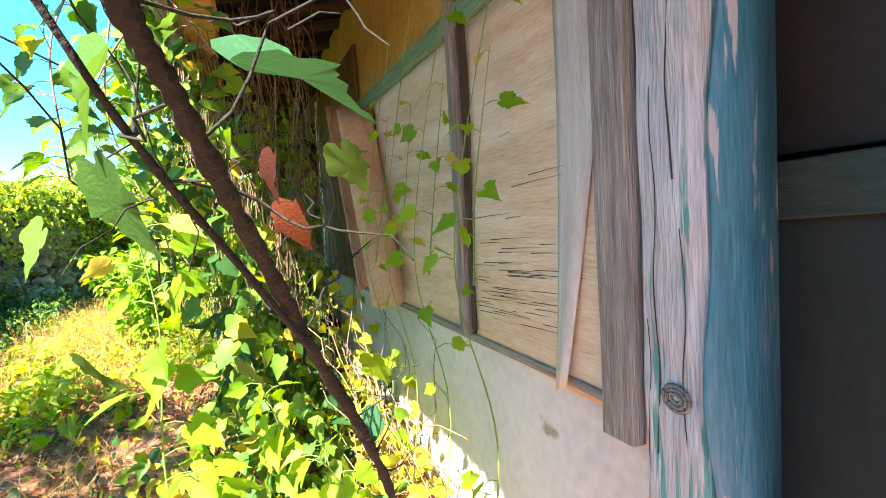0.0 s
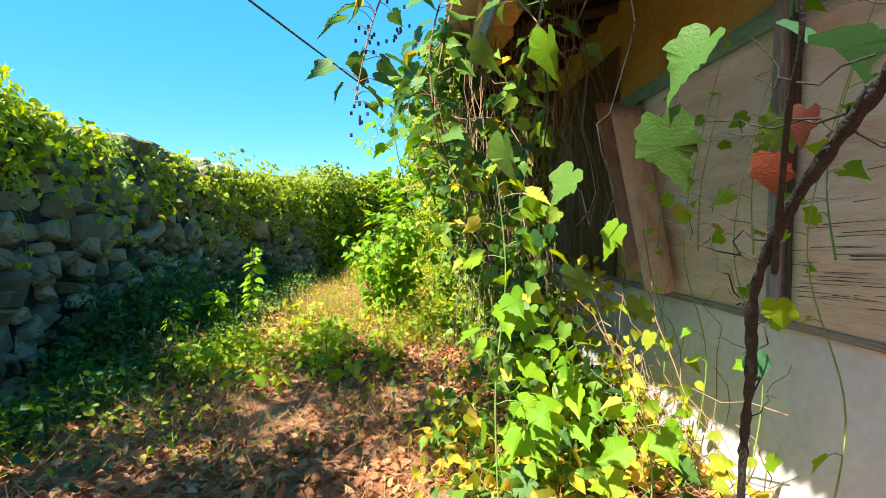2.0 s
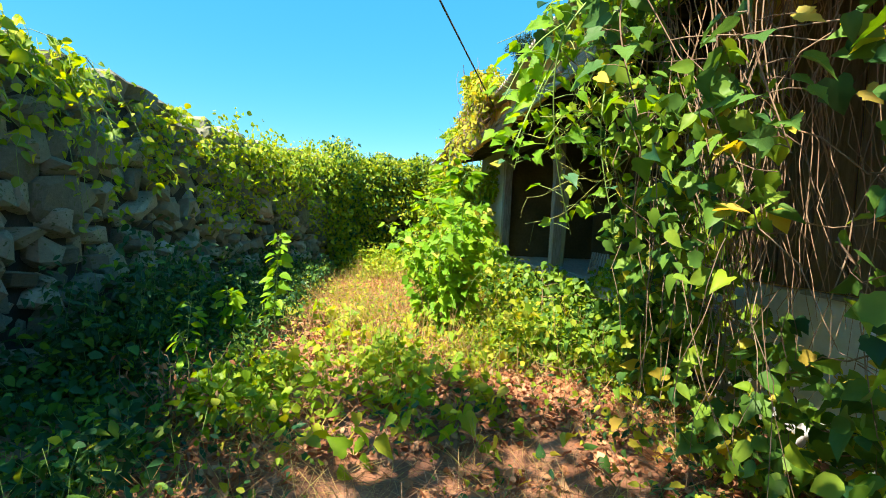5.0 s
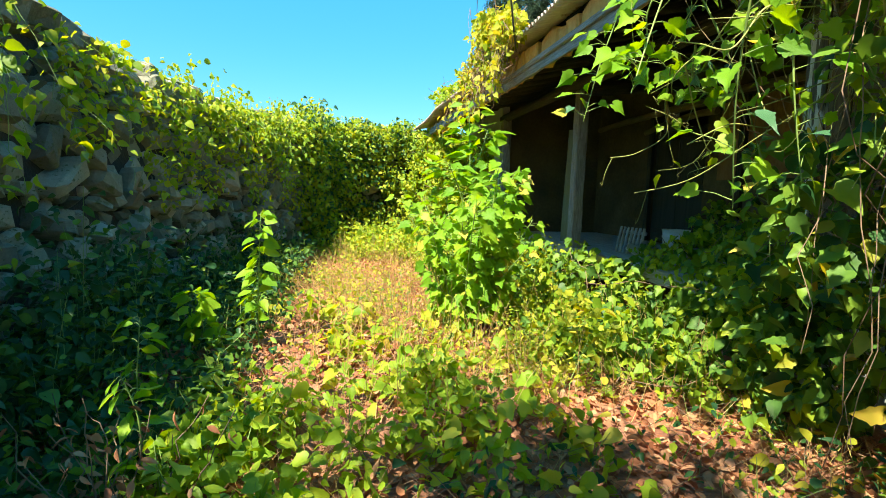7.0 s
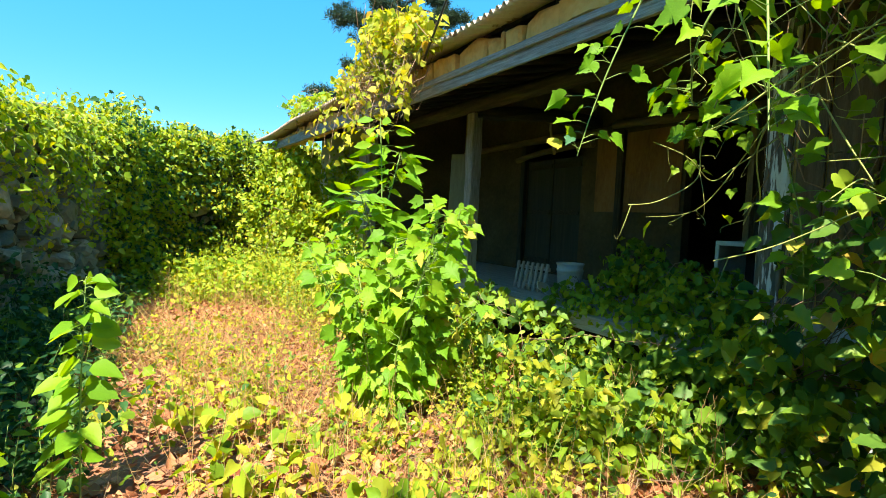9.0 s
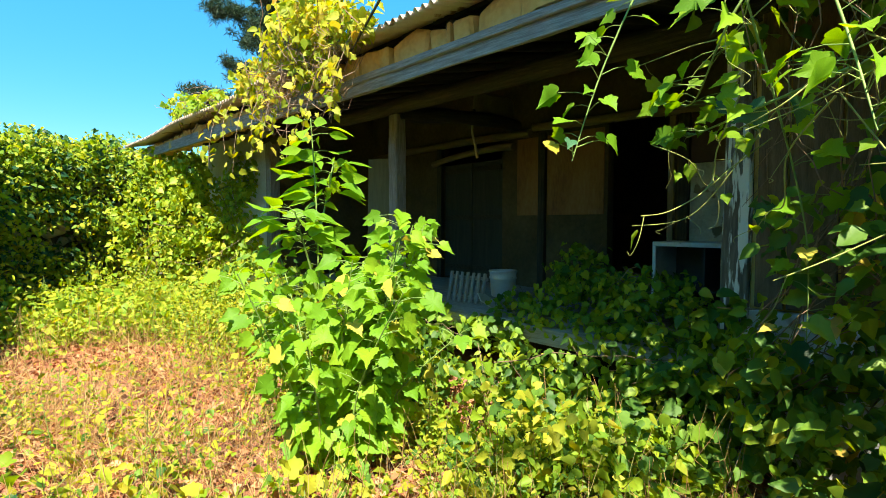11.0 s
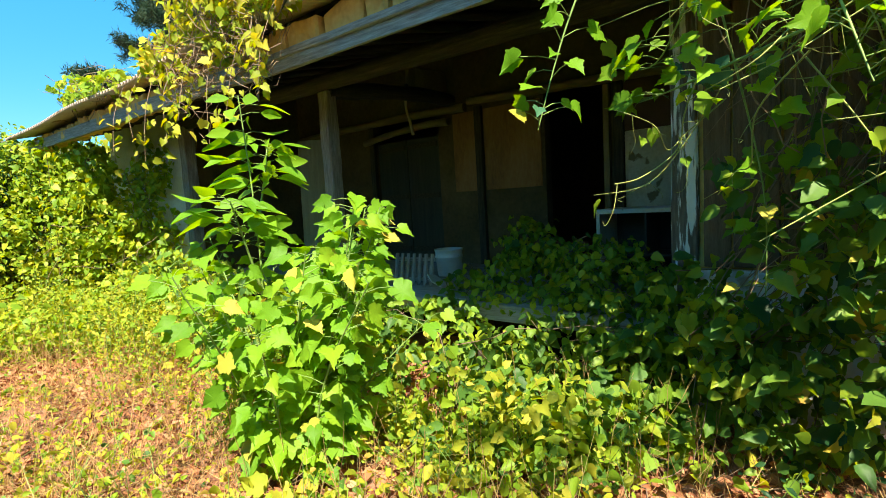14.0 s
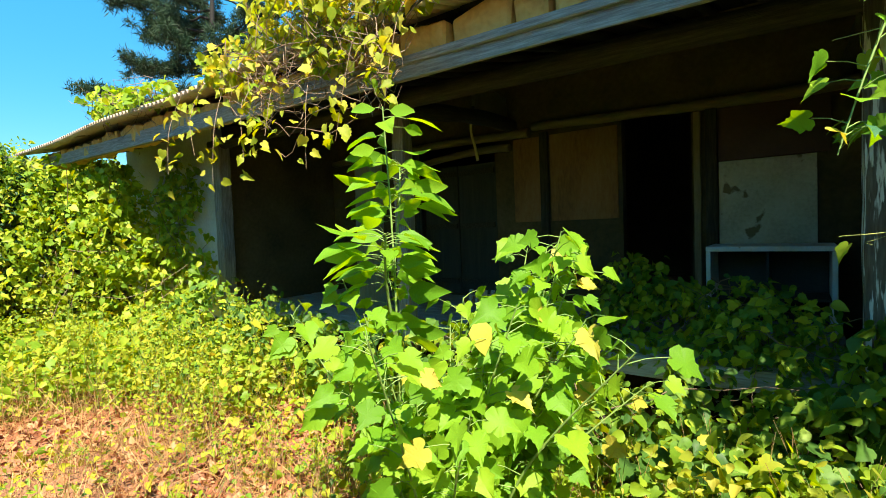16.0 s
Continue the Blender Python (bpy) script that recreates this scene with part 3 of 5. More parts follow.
def make_boarding():
    w = tagged(new("plywood_sheet"), "bare weathered plywood sheet, split along its grain", "plywood", "plywood sheets on the wall")
    w.location = (FACE, 1.4, 0.93)
    bent_sheet("sheet", 0.95, 1.70, 0.90, 2.12, lambda u, v: (0.012 + 0.006 * math.sin(6 * v) + 0.008 * (1 - v) ** 3, 0, 0.03 * (u - 0.5) * (1 - v)), PLY, parent=w)
    # long splits where the top veneer has lifted
    b = Build()
    for _ in range(48):
        y = rng.uniform(1.15, 1.66)
        z = 1.0 + 0.32 * abs(rng.normal(0, 0.6)) + 0.12 * (y - 1.2)
        ln = rng.uniform(0.04, 0.3)
        add_tube(b, [(FACE - 0.024, y - ln / 2, z + 0.02 * ln), (FACE - 0.026, y, z), (FACE - 0.024, y + ln / 2, z - 0.03 * ln)], 0.0004, 0.0014, 4)
    o = b.make("split", [DARK_WOOD])
    o.parent = w
    o.matrix_parent_inverse = w.matrix_basis.inverted()
    b = Build()
    for _ in range(40):
        y = rng.uniform(1.15, 1.6)
        z = rng.uniform(1.0, 1.3)
        scatter(b, np.array([[FACE - 0.026, y, z]]), 0.03, 0.09, "blade", 0, (-1, 0, 0), 0.1, 0.0)
    o = b.make("splinter", [PLY])
    o.parent = w
    o.matrix_parent_inverse = w.matrix_basis.inverted()

    w = tagged(new("plywood_sheet"), "bare weathered plywood sheet on the house wall", "plywood", "plywood sheets on the wall")
    w.location = (FACE, 2.3, 0.93)
    bent_sheet("sheet", 1.79, 2.98, 0.92, 2.13, lambda u, v: (0.012 + 0.004 * math.sin(5 * v + 3 * u), 0, 0), PLY, parent=w)
    # the veneer that has come off and rolled up
    def curl(u, v):
        a = 0.5 + 5.0 * u
        rad = 0.125 - 0.012 * u + 0.02 * v
        return 0.165 + rad * math.cos(a), rad * math.sin(a) + 0.5 * v, 0.05 * math.sin(a)
    o = bent_sheet("peeled_veneer", 2.52, 2.521, 1.0, 2.1, curl, PLY_CURL, 22, 14, 0.004)
    tagged(o, "reddish plywood veneer peeled off and rolled up", "veneer")
    # the torn strip
    def strip(u, v):
        k = max(0.0, 0.58 - v) / 0.58
        return 0.022 + 0.03 * k * k + 0.008 * math.sin(5 * u), 0.14 * k * (1 - u) + 0.02 * k * u, 0.03 * (1 - u) * k
    o = bent_sheet("torn_strip", 0.965, 1.145, 0.88, 2.3, strip, surface("grey_veneer", [(0.4, 0.35, 0.32), (0.56, 0.53, 0.52), (0.66, 0.64, 0.64)], 3, (6, 6, 0.8), bump=0.3), 8, 24, 0.004)
    tagged(o, "grey strip of torn veneer hanging to a point", "veneer")
    o = board("batten", (FACE - 0.035, 0.905, 0.84), (FACE - 0.035, 0.905, 2.6), 0.105, 0.045, GREY_WOOD, (0, 1, 0))
    tagged(o, "grooved dark grey wooden batten with nail holes", "batten", "battens on the wall")
    o = board("batten", (FACE - 0.03, 1.765, 0.93), (FACE - 0.03, 1.765, 2.3), 0.06, 0.05, GREY_WOOD, (0, 1, 0))
    tagged(o, "grooved dark grey wooden batten with nail holes", "batten", "battens on the wall")
    o = board("batten", (FACE - 0.02, 1.705, 0.95), (FACE - 0.02, 1.70, 2.25), 0.02, 0.04, DARK_WOOD, (0, 1, 0))
    tagged(o, "thin dark wooden batten", "batten", "battens on the wall")
    o = board("green_rail", (FACE - 0.02, 1.8, 2.16), (FACE - 0.02, 3.36, 2.16), 0.085, 0.04, GREEN_PAINT)
    tagged(o, "wall rail with old green paint", "rail", "green rails on the wall")
    o = board("green_rail", (FACE - 0.02, 1.14, 2.16), (FACE - 0.02, 1.73, 2.16), 0.085, 0.04, GREEN_PAINT)
    tagged(o, "wall rail with old green paint", "rail", "green rails on the wall")
    o = board("sill_strip", (FACE - 0.015, 0.98, 0.915), (FACE - 0.015, 3.9, 0.93), 0.03, 0.03, GREY_WOOD)
    tagged(o, "thin grey timber strip under the plywood", "strip")
    for i in range(7):
        y = 3.5 + 0.24 * i if i < 6 else 4.895
        o = board("wall_board", (FACE - 0.012, y, 0.95), (FACE - 0.012, y, 2.62), 0.225 if i < 6 else 0.14, 0.02, surface("brown_board", [(0.06, 0.04, 0.026), (0.13, 0.085, 0.052), (0.2, 0.14, 0.09)], 4, (0.8, 10, 10)) if i == 0 else bpy.data.materials["brown_board"], (0, 1, 0))
        tagged(o, "upright brown board on the house wall", "board", "boards on the wall")


make_boarding()


# ---- porch ----
def make_deck():
    d = tagged(new("porch_deck"), "raised grey board porch deck with a broken edge", "deck")
    d.location = (1.5, 6.7, 0)
    x = 0.9
    i = 0
    while x < BACK - 0.05:
        w = 0.165
        board("deck_board", (x + w / 2, 5.16 + 0.02 * (i % 3), 0.585), (x + w / 2, 11.45 - 0.03 * (i % 2), 0.585), w - 0.008, 0.035, DECK, (1, 0, 0), 0.004, 8, 0.003, parent=d)
        x += w
        i += 1
    board("edge_beam", (0.845, 5.16, 0.53), (0.845, 11.4, 0.56), 0.13, 0.07, DECK, cuts=12, parent=d)
    for y in (5.3, 6.65, 8.05, 9.6, 11.0):
        board("leg", (0.98, y, 0.0), (0.98, y, 0.565), 0.11, 0.11, DARK_WOOD, (1, 0, 0), parent=d)
    # sheet in the same near-black closes the space below the deck
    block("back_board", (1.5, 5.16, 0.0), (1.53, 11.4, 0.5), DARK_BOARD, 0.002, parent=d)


make_deck()


def make_porch_things():
    # panels on the wall
    for y0, y1 in ((7.02, 7.8), (7.93, 8.28)):
        o = block("wall_panel", (BACK - 0.025, y0, 1.55), (BACK - 0.004, y1, 2.56), RUST_PANEL, 0.004)
        tagged(o, "rusty brown panel on the porch wall", "panel", "brown panels on the wall")
    o = block("pale_board", (BACK - 0.03, 5.3, 1.2), (BACK - 0.006, 6.06, 2.05), PALE_PANEL, 0.004)
    tagged(o, "pale stained board fixed to the porch wall", "board")
    o = block("red_panel", (BACK - 0.03, 5.2, 2.055), (BACK - 0.006, 6.06, 2.56), RED_PANEL, 0.004)
    tagged(o, "dark red panel over the pale board", "panel")
    o = board("door_jamb", (BACK - 0.03, 6.25, 0.6), (BACK - 0.03, 6.24, 2.56), 0.06, 0.06, surface("pale_jamb", [(0.2, 0.15, 0.08), (0.34, 0.27, 0.15)], 5, (1, 9, 9)), (0, 1, 0))
    tagged(o, "pale peeled pole as a door jamb", "door jamb")
    dd = tagged(new("double_door"), "dark double plank door in the porch wall", "door")
    dd.location = (BACK, 9.15, 0.6)
    for y0 in (8.57, 9.16):
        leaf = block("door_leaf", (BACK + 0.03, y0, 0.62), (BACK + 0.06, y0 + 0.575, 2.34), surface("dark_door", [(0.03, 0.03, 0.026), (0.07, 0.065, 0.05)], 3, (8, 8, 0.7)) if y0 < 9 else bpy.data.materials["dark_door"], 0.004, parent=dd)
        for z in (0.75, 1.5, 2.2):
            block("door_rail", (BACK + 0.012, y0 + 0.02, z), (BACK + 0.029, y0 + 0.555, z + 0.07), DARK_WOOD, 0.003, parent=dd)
    # cabinet with a white edge
    c = tagged(new("cabinet"), "low open cabinet with white edging and dark inside", "cabinet")
    c.location = (2.25, 5.6, 0.6)
    block("top", (2.0, 5.2, 1.235), (2.5, 6.06, 1.275), WHITE, 0.004, parent=c)
    block("side", (2.0, 6.025, 0.605), (2.5, 6.06, 1.234), WHITE, 0.004, parent=c)
    block("side", (2.0, 5.2, 0.605), (2.5, 5.235, 1.234), WHITE, 0.004, parent=c)
    block("back", (2.46, 5.236, 0.605), (2.49, 6.024, 1.234), BLACK, 0.002, parent=c)
    block("shelf", (2.03, 5.236, 0.85), (2.459, 6.024, 0.87), BLACK, 0.002, parent=c)
    block("upright", (2.02, 5.62, 0.87), (2.45, 5.64, 1.233), BLACK, 0.002, parent=c)
    # stick hanging from the beam
    b = Build()
    add_tube(b, smooth_path([(2.1, 8.36, 2.86), (2.115, 8.4, 2.6), (2.14, 8.37, 2.42), (2.16, 8.35, 2.26)], 14), 0.013, 0.02, 6, 0, 0.1)
    add_tube(b, smooth_path([(2.1, 8.36, 2.84), (2.06, 8.33, 2.78), (2.1, 8.31, 2.72), (2.14, 8.35, 2.78)], 14), 0.025, 0.02, 6, 1, 0.2)
    tagged(b.make("hanging_stick", [surface("pale_stick", [(0.42, 0.34, 0.18), (0.6, 0.5, 0.3)], 12), DARK_WOOD]), "pale stick tied up and hanging from the beam", "stick")
    o = board("gable_patch", (2.5, 8.36, 2.72), (2.5, 8.36, 3.1), 0.8, 0.05, surface("pale_mud", [(0.22, 0.17, 0.09), (0.32, 0.25, 0.14)], 4, bump=0.6), (1, 0, 0), 0.03, 4, 0.02)
    structure(o, "broken pale mud infill above the cross beam", "mud wall")
    # bucket
    b = Build()
    prof = [(0.0, 0.0), (0.125, 0.0), (0.135, 0.02), (0.15, 0.2), (0.157, 0.205), (0.157, 0.225), (0.15, 0.23), (0.155, 0.28), (0.163, 0.285), (0.163, 0.3), (0.152, 0.3), (0.13, 0.02), (0.0, 0.015)]
    n = 24
    ang = np.arange(n) / n * 2 * np.pi
    v = np.array([[(r * np.cos(a), r * np.sin(a), z) for a in ang] for r, z in prof])
    tri = []
    for i in range(len(prof) - 1):
        for j in range(n):
            k = (j + 1) % n
            tri += [(i * n + j, i * n + k, (i + 1) * n + k), (i * n + j, (i + 1) * n + k, (i + 1) * n + j)]
    b.add(v, tri)
    o = b.make("bucket", [WHITE])
    o.location = (1.95, 7.75, 0.604)
    tagged(o, "dirty white plastic bucket on the deck", "bucket")
    # scoop and slatted crate beside it
    b = Build()
    pts = np.array([(-0.16, -0.1, 0.02), (0.16, -0.12, 0.02), (0.2, 0.1, 0.03), (0.0, 0.17, 0.035), (-0.2, 0.1, 0.03), (0, 0, 0.0)])
    b.add(pts, [(5, i, (i + 1) % 5) for i in range(5)])
    o = b.make("dustpan", [WHITE], False)
    s = o.modifiers.new("thick", "SOLIDIFY")
    s.thickness, s.offset = 0.008, 1
    o.matrix_world = pose(1.15, 7.25, 0.64, 32, 0, 35)
    tagged(o, "pale grey metal dustpan lying on the deck", "dustpan")
    c = tagged(new("slatted_crate"), "grey slatted wooden crate on the deck", "crate")
    c.location = (1.5, 7.75, 0.6)
    for i in range(7):
        board("slat", (1.3, 7.5 + 0.08 * i, 0.606), (1.36, 7.5 + 0.08 * i, 0.92), 0.045, 0.015, GREY_WOOD, (0, 1, 0), parent=c)
    board("bar", (1.37, 7.47, 0.86), (1.37, 8.02, 0.86), 0.04, 0.02, GREY_WOOD, parent=c)
    board("bar", (1.34, 7.47, 0.66), (1.34, 8.02, 0.66), 0.04, 0.02, GREY_WOOD, parent=c)
    # boards closing the far part of the porch
    o = board("leaning_board", (1.25, 9.2, 0.605), (1.3, 9.22, 2.25), 0.3, 0.02, surface("greenish_board", [(0.14, 0.14, 0.08), (0.24, 0.23, 0.14)], 4, (0.8, 9, 9)), (0.6, -0.8, 0))
    tagged(o, "greenish weathered board standing in the porch", "board")


make_porch_things()

# ---- cable ----
b = Build()
add_tube(b, curve((-5.6, -6.2, 3.85), (-0.3, 7.45, 2.72), 30, 0.12, 0.0), 0.009, 0.009, 6)
tagged(b.make("cable", [RUBBER]), "black cable strung across the yard to the eaves", "cable")


# ---- stone wall ----
WALL = [(-4.45, -6.0, 2.35), (-4.3, 0.0, 2.35), (-4.2, 3.5, 2.35), (-4.1, 7.0, 2.3), (-3.75, 9.5, 2.3), (-3.1, 12.0, 2.42), (-2.5, 13.7, 2.6), (-1.3, 14.9, 2.75), (2.0, 15.6, 2.75), (8.0, 16.0, 2.75)]
WLINE = smooth_path(WALL, 400)
WDIST = np.concatenate([[0], np.cumsum(np.linalg.norm(np.diff(WLINE[:, :2], axis=0), axis=1))])


def wall_at(s):
    """Foot point, height, the way along and the way into the yard."""
    p = np.array([np.interp(s, WDIST, WLINE[:, k]) for k in range(3)])
    q = np.array([np.interp(s + 0.1, WDIST, WLINE[:, k]) for k in range(3)])
    t = (q - p)[:2]
    t /= max(np.linalg.norm(t), 1e-6)
    return p, t, np.array([t[1], -t[0]])


def make_stone_wall():
    b = Build()
    ss = np.linspace(0, WDIST[-1] - 0.2, 90)
    v = []
    for s in ss:
        p, t, n = wall_at(s)
        for o, z in ((0.04, -0.2), (-0.05, p[2] - 0.1), (-0.55, p[2] - 0.1), (-0.62, -0.2)):
            v.append((p[0] + n[0] * o, p[1] + n[1] * o, z))
    tri = []
    for i in range(len(ss) - 1):
        for j in range(3):
            a = i * 4 + j
            tri += [(a, a + 1, a + 5), (a, a + 5, a + 4)]
    b.add(v, tri)
    core = structure(b.make("stone_wall", [DARK_CORE], False), "tall dry field-stone wall in shade, overgrown at its top", "stone wall")
    shapes = []
    for k in range(9):
        me = box_data((1, 1, 1), 0.0)
        bm = bmesh.new()
        bm.from_mesh(me)
        r = random.Random(k)
        for vv in bm.verts:
            vv.co += Vector([r.uniform(-0.27, 0.27) for _ in range(3)])
        bmesh.ops.bevel(bm, geom=bm.edges[:], offset=0.16, segments=1, affect="EDGES")
        for vv in bm.verts:
            vv.co += Vector([r.uniform(-0.035, 0.035) for _ in range(3)])
        bmesh.ops.triangulate(bm, faces=bm.faces[:])
        bm.to_mesh(me)
        bm.free()
        me.materials.append(STONE)
        shapes.append(me)
    arrays = []
    for me in shapes:
        vs = np.array([vv.co for vv in me.vertices])
        fs = np.array([list(f.vertices) for f in me.polygons])
        arrays.append((vs, fs))
    mass = Build()
    single = 0
    r = random.Random(5)
    z = -0.05
    while z < 2.75:
        h = r.uniform(0.1, 0.23) if z < 1.8 else r.uniform(0.08, 0.15)
        s = 3.0 + r.uniform(0, 0.3)
        while s < WDIST[-1] - 1:
            w = h * r.uniform(0.6, 1.9)
            p, t, n = wall_at(s + w / 2)
            if z + h * 0.6 > p[2]:
                s += w
                continue
            hh = h * (r.uniform(1.2, 1.75) if r.random() < 0.25 else r.uniform(0.65, 1.1))
            batter = 0.05 - 0.09 * z / 2.4
            off = batter + r.uniform(-0.11, 0.07) - 0.08 + 0.03 * (hh > h * 1.15)
            c = Vector((p[0] + n[0] * off, p[1] + n[1] * off, z + h / 2 + r.uniform(-0.06, 0.06)))
            ang = math.degrees(math.atan2(t[1], t[0]))
            m = pose(*c, r.uniform(-14, 14), r.uniform(-32, 32), ang + r.uniform(-18, 18)) @ Matrix.Diagonal((w * 0.99, r.uniform(0.26, 0.36), hh * 0.99, 1))
            k = r.randrange(9)
            if 2.6 < p[1] < 6.9 and single < 300:
                o = new("stone", shapes[k])
                o.parent = core
                o.matrix_basis = m
                single += 1
            else:
                vs, fs = arrays[k]
                mm = np.array(m)
                mass.add(vs @ mm[:3, :3].T + mm[:3, 3], fs)
            s += w + 0.012
        z += h + 0.006
    # coping stones, uneven
    s = 3.0
    while s < WDIST[-1] - 1:
        w = r.uniform(0.18, 0.5)
        p, t, n = wall_at(s + w / 2)
        for o in (-0.1, -0.42):
            vs, fs = arrays[r.randrange(9)]
            mm = np.array(pose(p[0] + n[0] * o, p[1] + n[1] * o, p[2] - 0.04 + r.uniform(-0.05, 0.09), r.uniform(-8, 8), r.uniform(-10, 10), math.degrees(math.atan2(t[1], t[0])) + r.uniform(-15, 15))
                          @ Matrix.Diagonal((w, r.uniform(0.28, 0.4), r.uniform(0.14, 0.26), 1)))
            mass.add(vs @ mm[:3, :3].T + mm[:3, 3], fs)
        s += w * 0.96
    o = mass.make("stones", [STONE_MASS], False)
    tagged(o, "rough grey field stones packed in the wall", kind="stuff")
    o.parent = core


make_stone_wall()


# ---- plants ----
def blob_points(n, c, r, shell=0.5):
    """Points in an ellipsoid, more of them near its skin, in ragged clumps."""
    d = unit(rng.normal(0, 1, (n, 3)))
    k = rng.random((n, 1)) ** (1 / 3) * (1 - shell) + shell * rng.uniform(0.75, 1.08, (n, 1))
    p = d * k
    lump = 0.82 + 0.18 * np.sin(5 * d[:, :1] + c[0]) * np.sin(4 * d[:, 1:2] + 2 * c[1]) + 0.16 * np.sin(9 * d[:, 2:3] + c[1] + 3 * d[:, :1])
    return np.array(c) + p * lump * np.array(r)


def density(x, y, f=1.7, ph=0.0):
    return 0.5 + 0.25 * (np.sin(f * x + 1.3 * y + ph) + np.sin(1.9 * f * y - 0.8 * f * x + 2 * ph)) * 1.0


def field(n, x0, x1, y0, y1, ph=0.0, bias=0.0):
    x, y = rng.uniform(x0, x1, n * 2), rng.uniform(y0, y1, n * 2)
    clumps = density(x, y, 1.7, ph) + 0.9 * (density(x, y, 5.3, ph + 0.7) - 0.5)
    keep = rng.random(n * 2) < np.clip((clumps - 0.4) * 2.2 + 0.4 + bias, 0.02, 1)
    return x[keep][:n], y[keep][:n]


def wall_x(y):
    return np.interp(y, WLINE[:300, 1], WLINE[:300, 0])


def make_weeds():
    """Low weeds as tufts: each a few stems with leaves up them."""
    def tufts(name, label, n, x0, x1, y0, y1, h0, h1, per, lo, hi, kinds, mats, ph, bias=0.0, wide=0.1, avoid=None):
        x, y = field(n, x0, x1, y0, y1, ph, bias)
        keep = x > wall_x(y) + 0.25
        if avoid:
            keep &= avoid(x, y)
        x, y = x[keep], y[keep]
        b = Build()
        h = rng.uniform(h0, h1, len(x)) * (0.6 + 0.8 * density(x, y, 2.3, ph + 1))
        trodden = (x > -2.9) & (x < -1.5) & (y < 5.9)
        h = np.where(trodden, np.minimum(h, 0.3), h)
        h = np.where((x < -2.9) & (y < 4.6), h * 0.5, h)
        gz = ground_height(x, y)
        for k in range(per):
            u = rng.uniform(0.25, 1.0, len(x))
            p = np.stack([x + rng.normal(0, wide, len(x)), y + rng.normal(0, wide, len(x)), gz + h * u], 1)
            scatter(b, p, lo, hi, kinds[k % len(kinds)], rng.integers(0, len(mats)) if k else 0, spread=0.6)
        for i in range(len(x)):
            if i % 3 == 0:
                add_tube(b, [(x[i], y[i], gz[i] - 0.01), (x[i] + rng.normal(0, 0.03), y[i] + rng.normal(0, 0.03), gz[i] + h[i] * 0.5), (x[i] + rng.normal(0, 0.06), y[i] + rng.normal(0, 0.06), gz[i] + h[i])], 0.003, 0.0015, 3, len(mats))
        tagged(b.make(name, [*mats, GREEN_STEM]), label, "weeds", kind="stuff")

    bare = lambda x, y: ((x > -0.8 + 0.25 * np.sin(2.1 * y)) & (y > 5.4)) | (y > 10.6) | (rng.random(len(x)) < 0.28)
    near = lambda x, y: ~((y < 3.2) & (x > -2.2) & (x < -0.35))
    tufts("shade_weeds", "weeds by the stone wall, leaf colour darkened for its shade", 1700, -4.1, -2.6, 1.8, 12, 0.15, 0.5, 9, 0.04, 0.09, ("lance", "ovate", "small"), (LEAF_DARK, LEAF_MID), 0.3, 0.1)
    tufts("wall_weeds", "tall weeds against the foot of the stone wall, coloured for shade", 560, -4.1, -3.2, 4.4, 12.5, 0.3, 0.9, 16, 0.04, 0.1, ("lance", "ovate", "small"), (LEAF_DARK, LEAF_DARK, LEAF_MID), 0.9, 0.35)
    tufts("path_weeds", "yellow-green low weeds over the path", 1200, -2.9, -0.3, 4.9, 10.0, 0.06, 0.34, 9, 0.02, 0.06, ("small", "lance", "small", "ovate"), (LEAF_WEED, LEAF_YOUNG, LEAF_MID), 1.1, -0.2, avoid=bare)
    tufts("far_weeds", "tall yellow-green weeds at the far end of the yard", 520, -2.6, 0.4, 10.4, 14.8, 0.15, 0.65, 13, 0.035, 0.1, ("small", "lobed", "lance"), (LEAF_YOUNG, LEAF_IVY, LEAF_WEED), 2.1, 0.0)
    tufts("edge_weeds", "broad-leaved green weeds along the porch", 560, -0.5, 0.8, 4.9, 12, 0.08, 0.36, 10, 0.045, 0.1, ("lobed", "ovate", "small"), (LEAF_YOUNG, LEAF_MID, LEAF_WEED), 0.7, 0.1)
    tufts("near_weeds", "sparse green weeds among dry leaves", 260, -3.4, 0.6, 1.2, 4.2, 0.06, 0.3, 7, 0.03, 0.08, ("lance", "ovate"), (LEAF_DARK, LEAF_WEED), 1.9, 0.0, avoid=near)
    tufts("wall_foot_weeds", "yellowing broad leaves at the foot of the house wall", 140, -0.5, 0.8, 1.6, 4.0, 0.1, 0.5, 8, 0.05, 0.1, ("lobed", "ovate"), (LEAF_MID, LEAF_YELLOW, LEAF_WEED), 0.1, 0.2)
    tufts("yellow_ground_leaves", "yellowing lobed leaves spread low over the path", 130, -2.3, 0.5, 5.0, 9.6, 0.05, 0.2, 8, 0.045, 0.085, ("lobed", "lobed", "ovate"), (LEAF_WEED, LEAF_YELLOW, LEAF_YOUNG), 2.4, -0.1)
    tufts("feathery_weeds", "fine pale green feathery weeds by the far wing", 420, -1.0, 0.4, 8.8, 12.8, 0.3, 0.85, 22, 0.025, 0.05, ("small", "small", "lance"), (LEAF_WEED, LEAF_IVY), 0.5, 0.2, 0.06)
    tufts("spring_leaves", "large soft green leaves low on the path", 60, -2.6, -0.6, 3.6, 7.6, 0.1, 0.26, 7, 0.07, 0.12, ("lobed", "ovate"), (LEAF_YOUNG, LEAF_WEED), 2.9, 0.1)

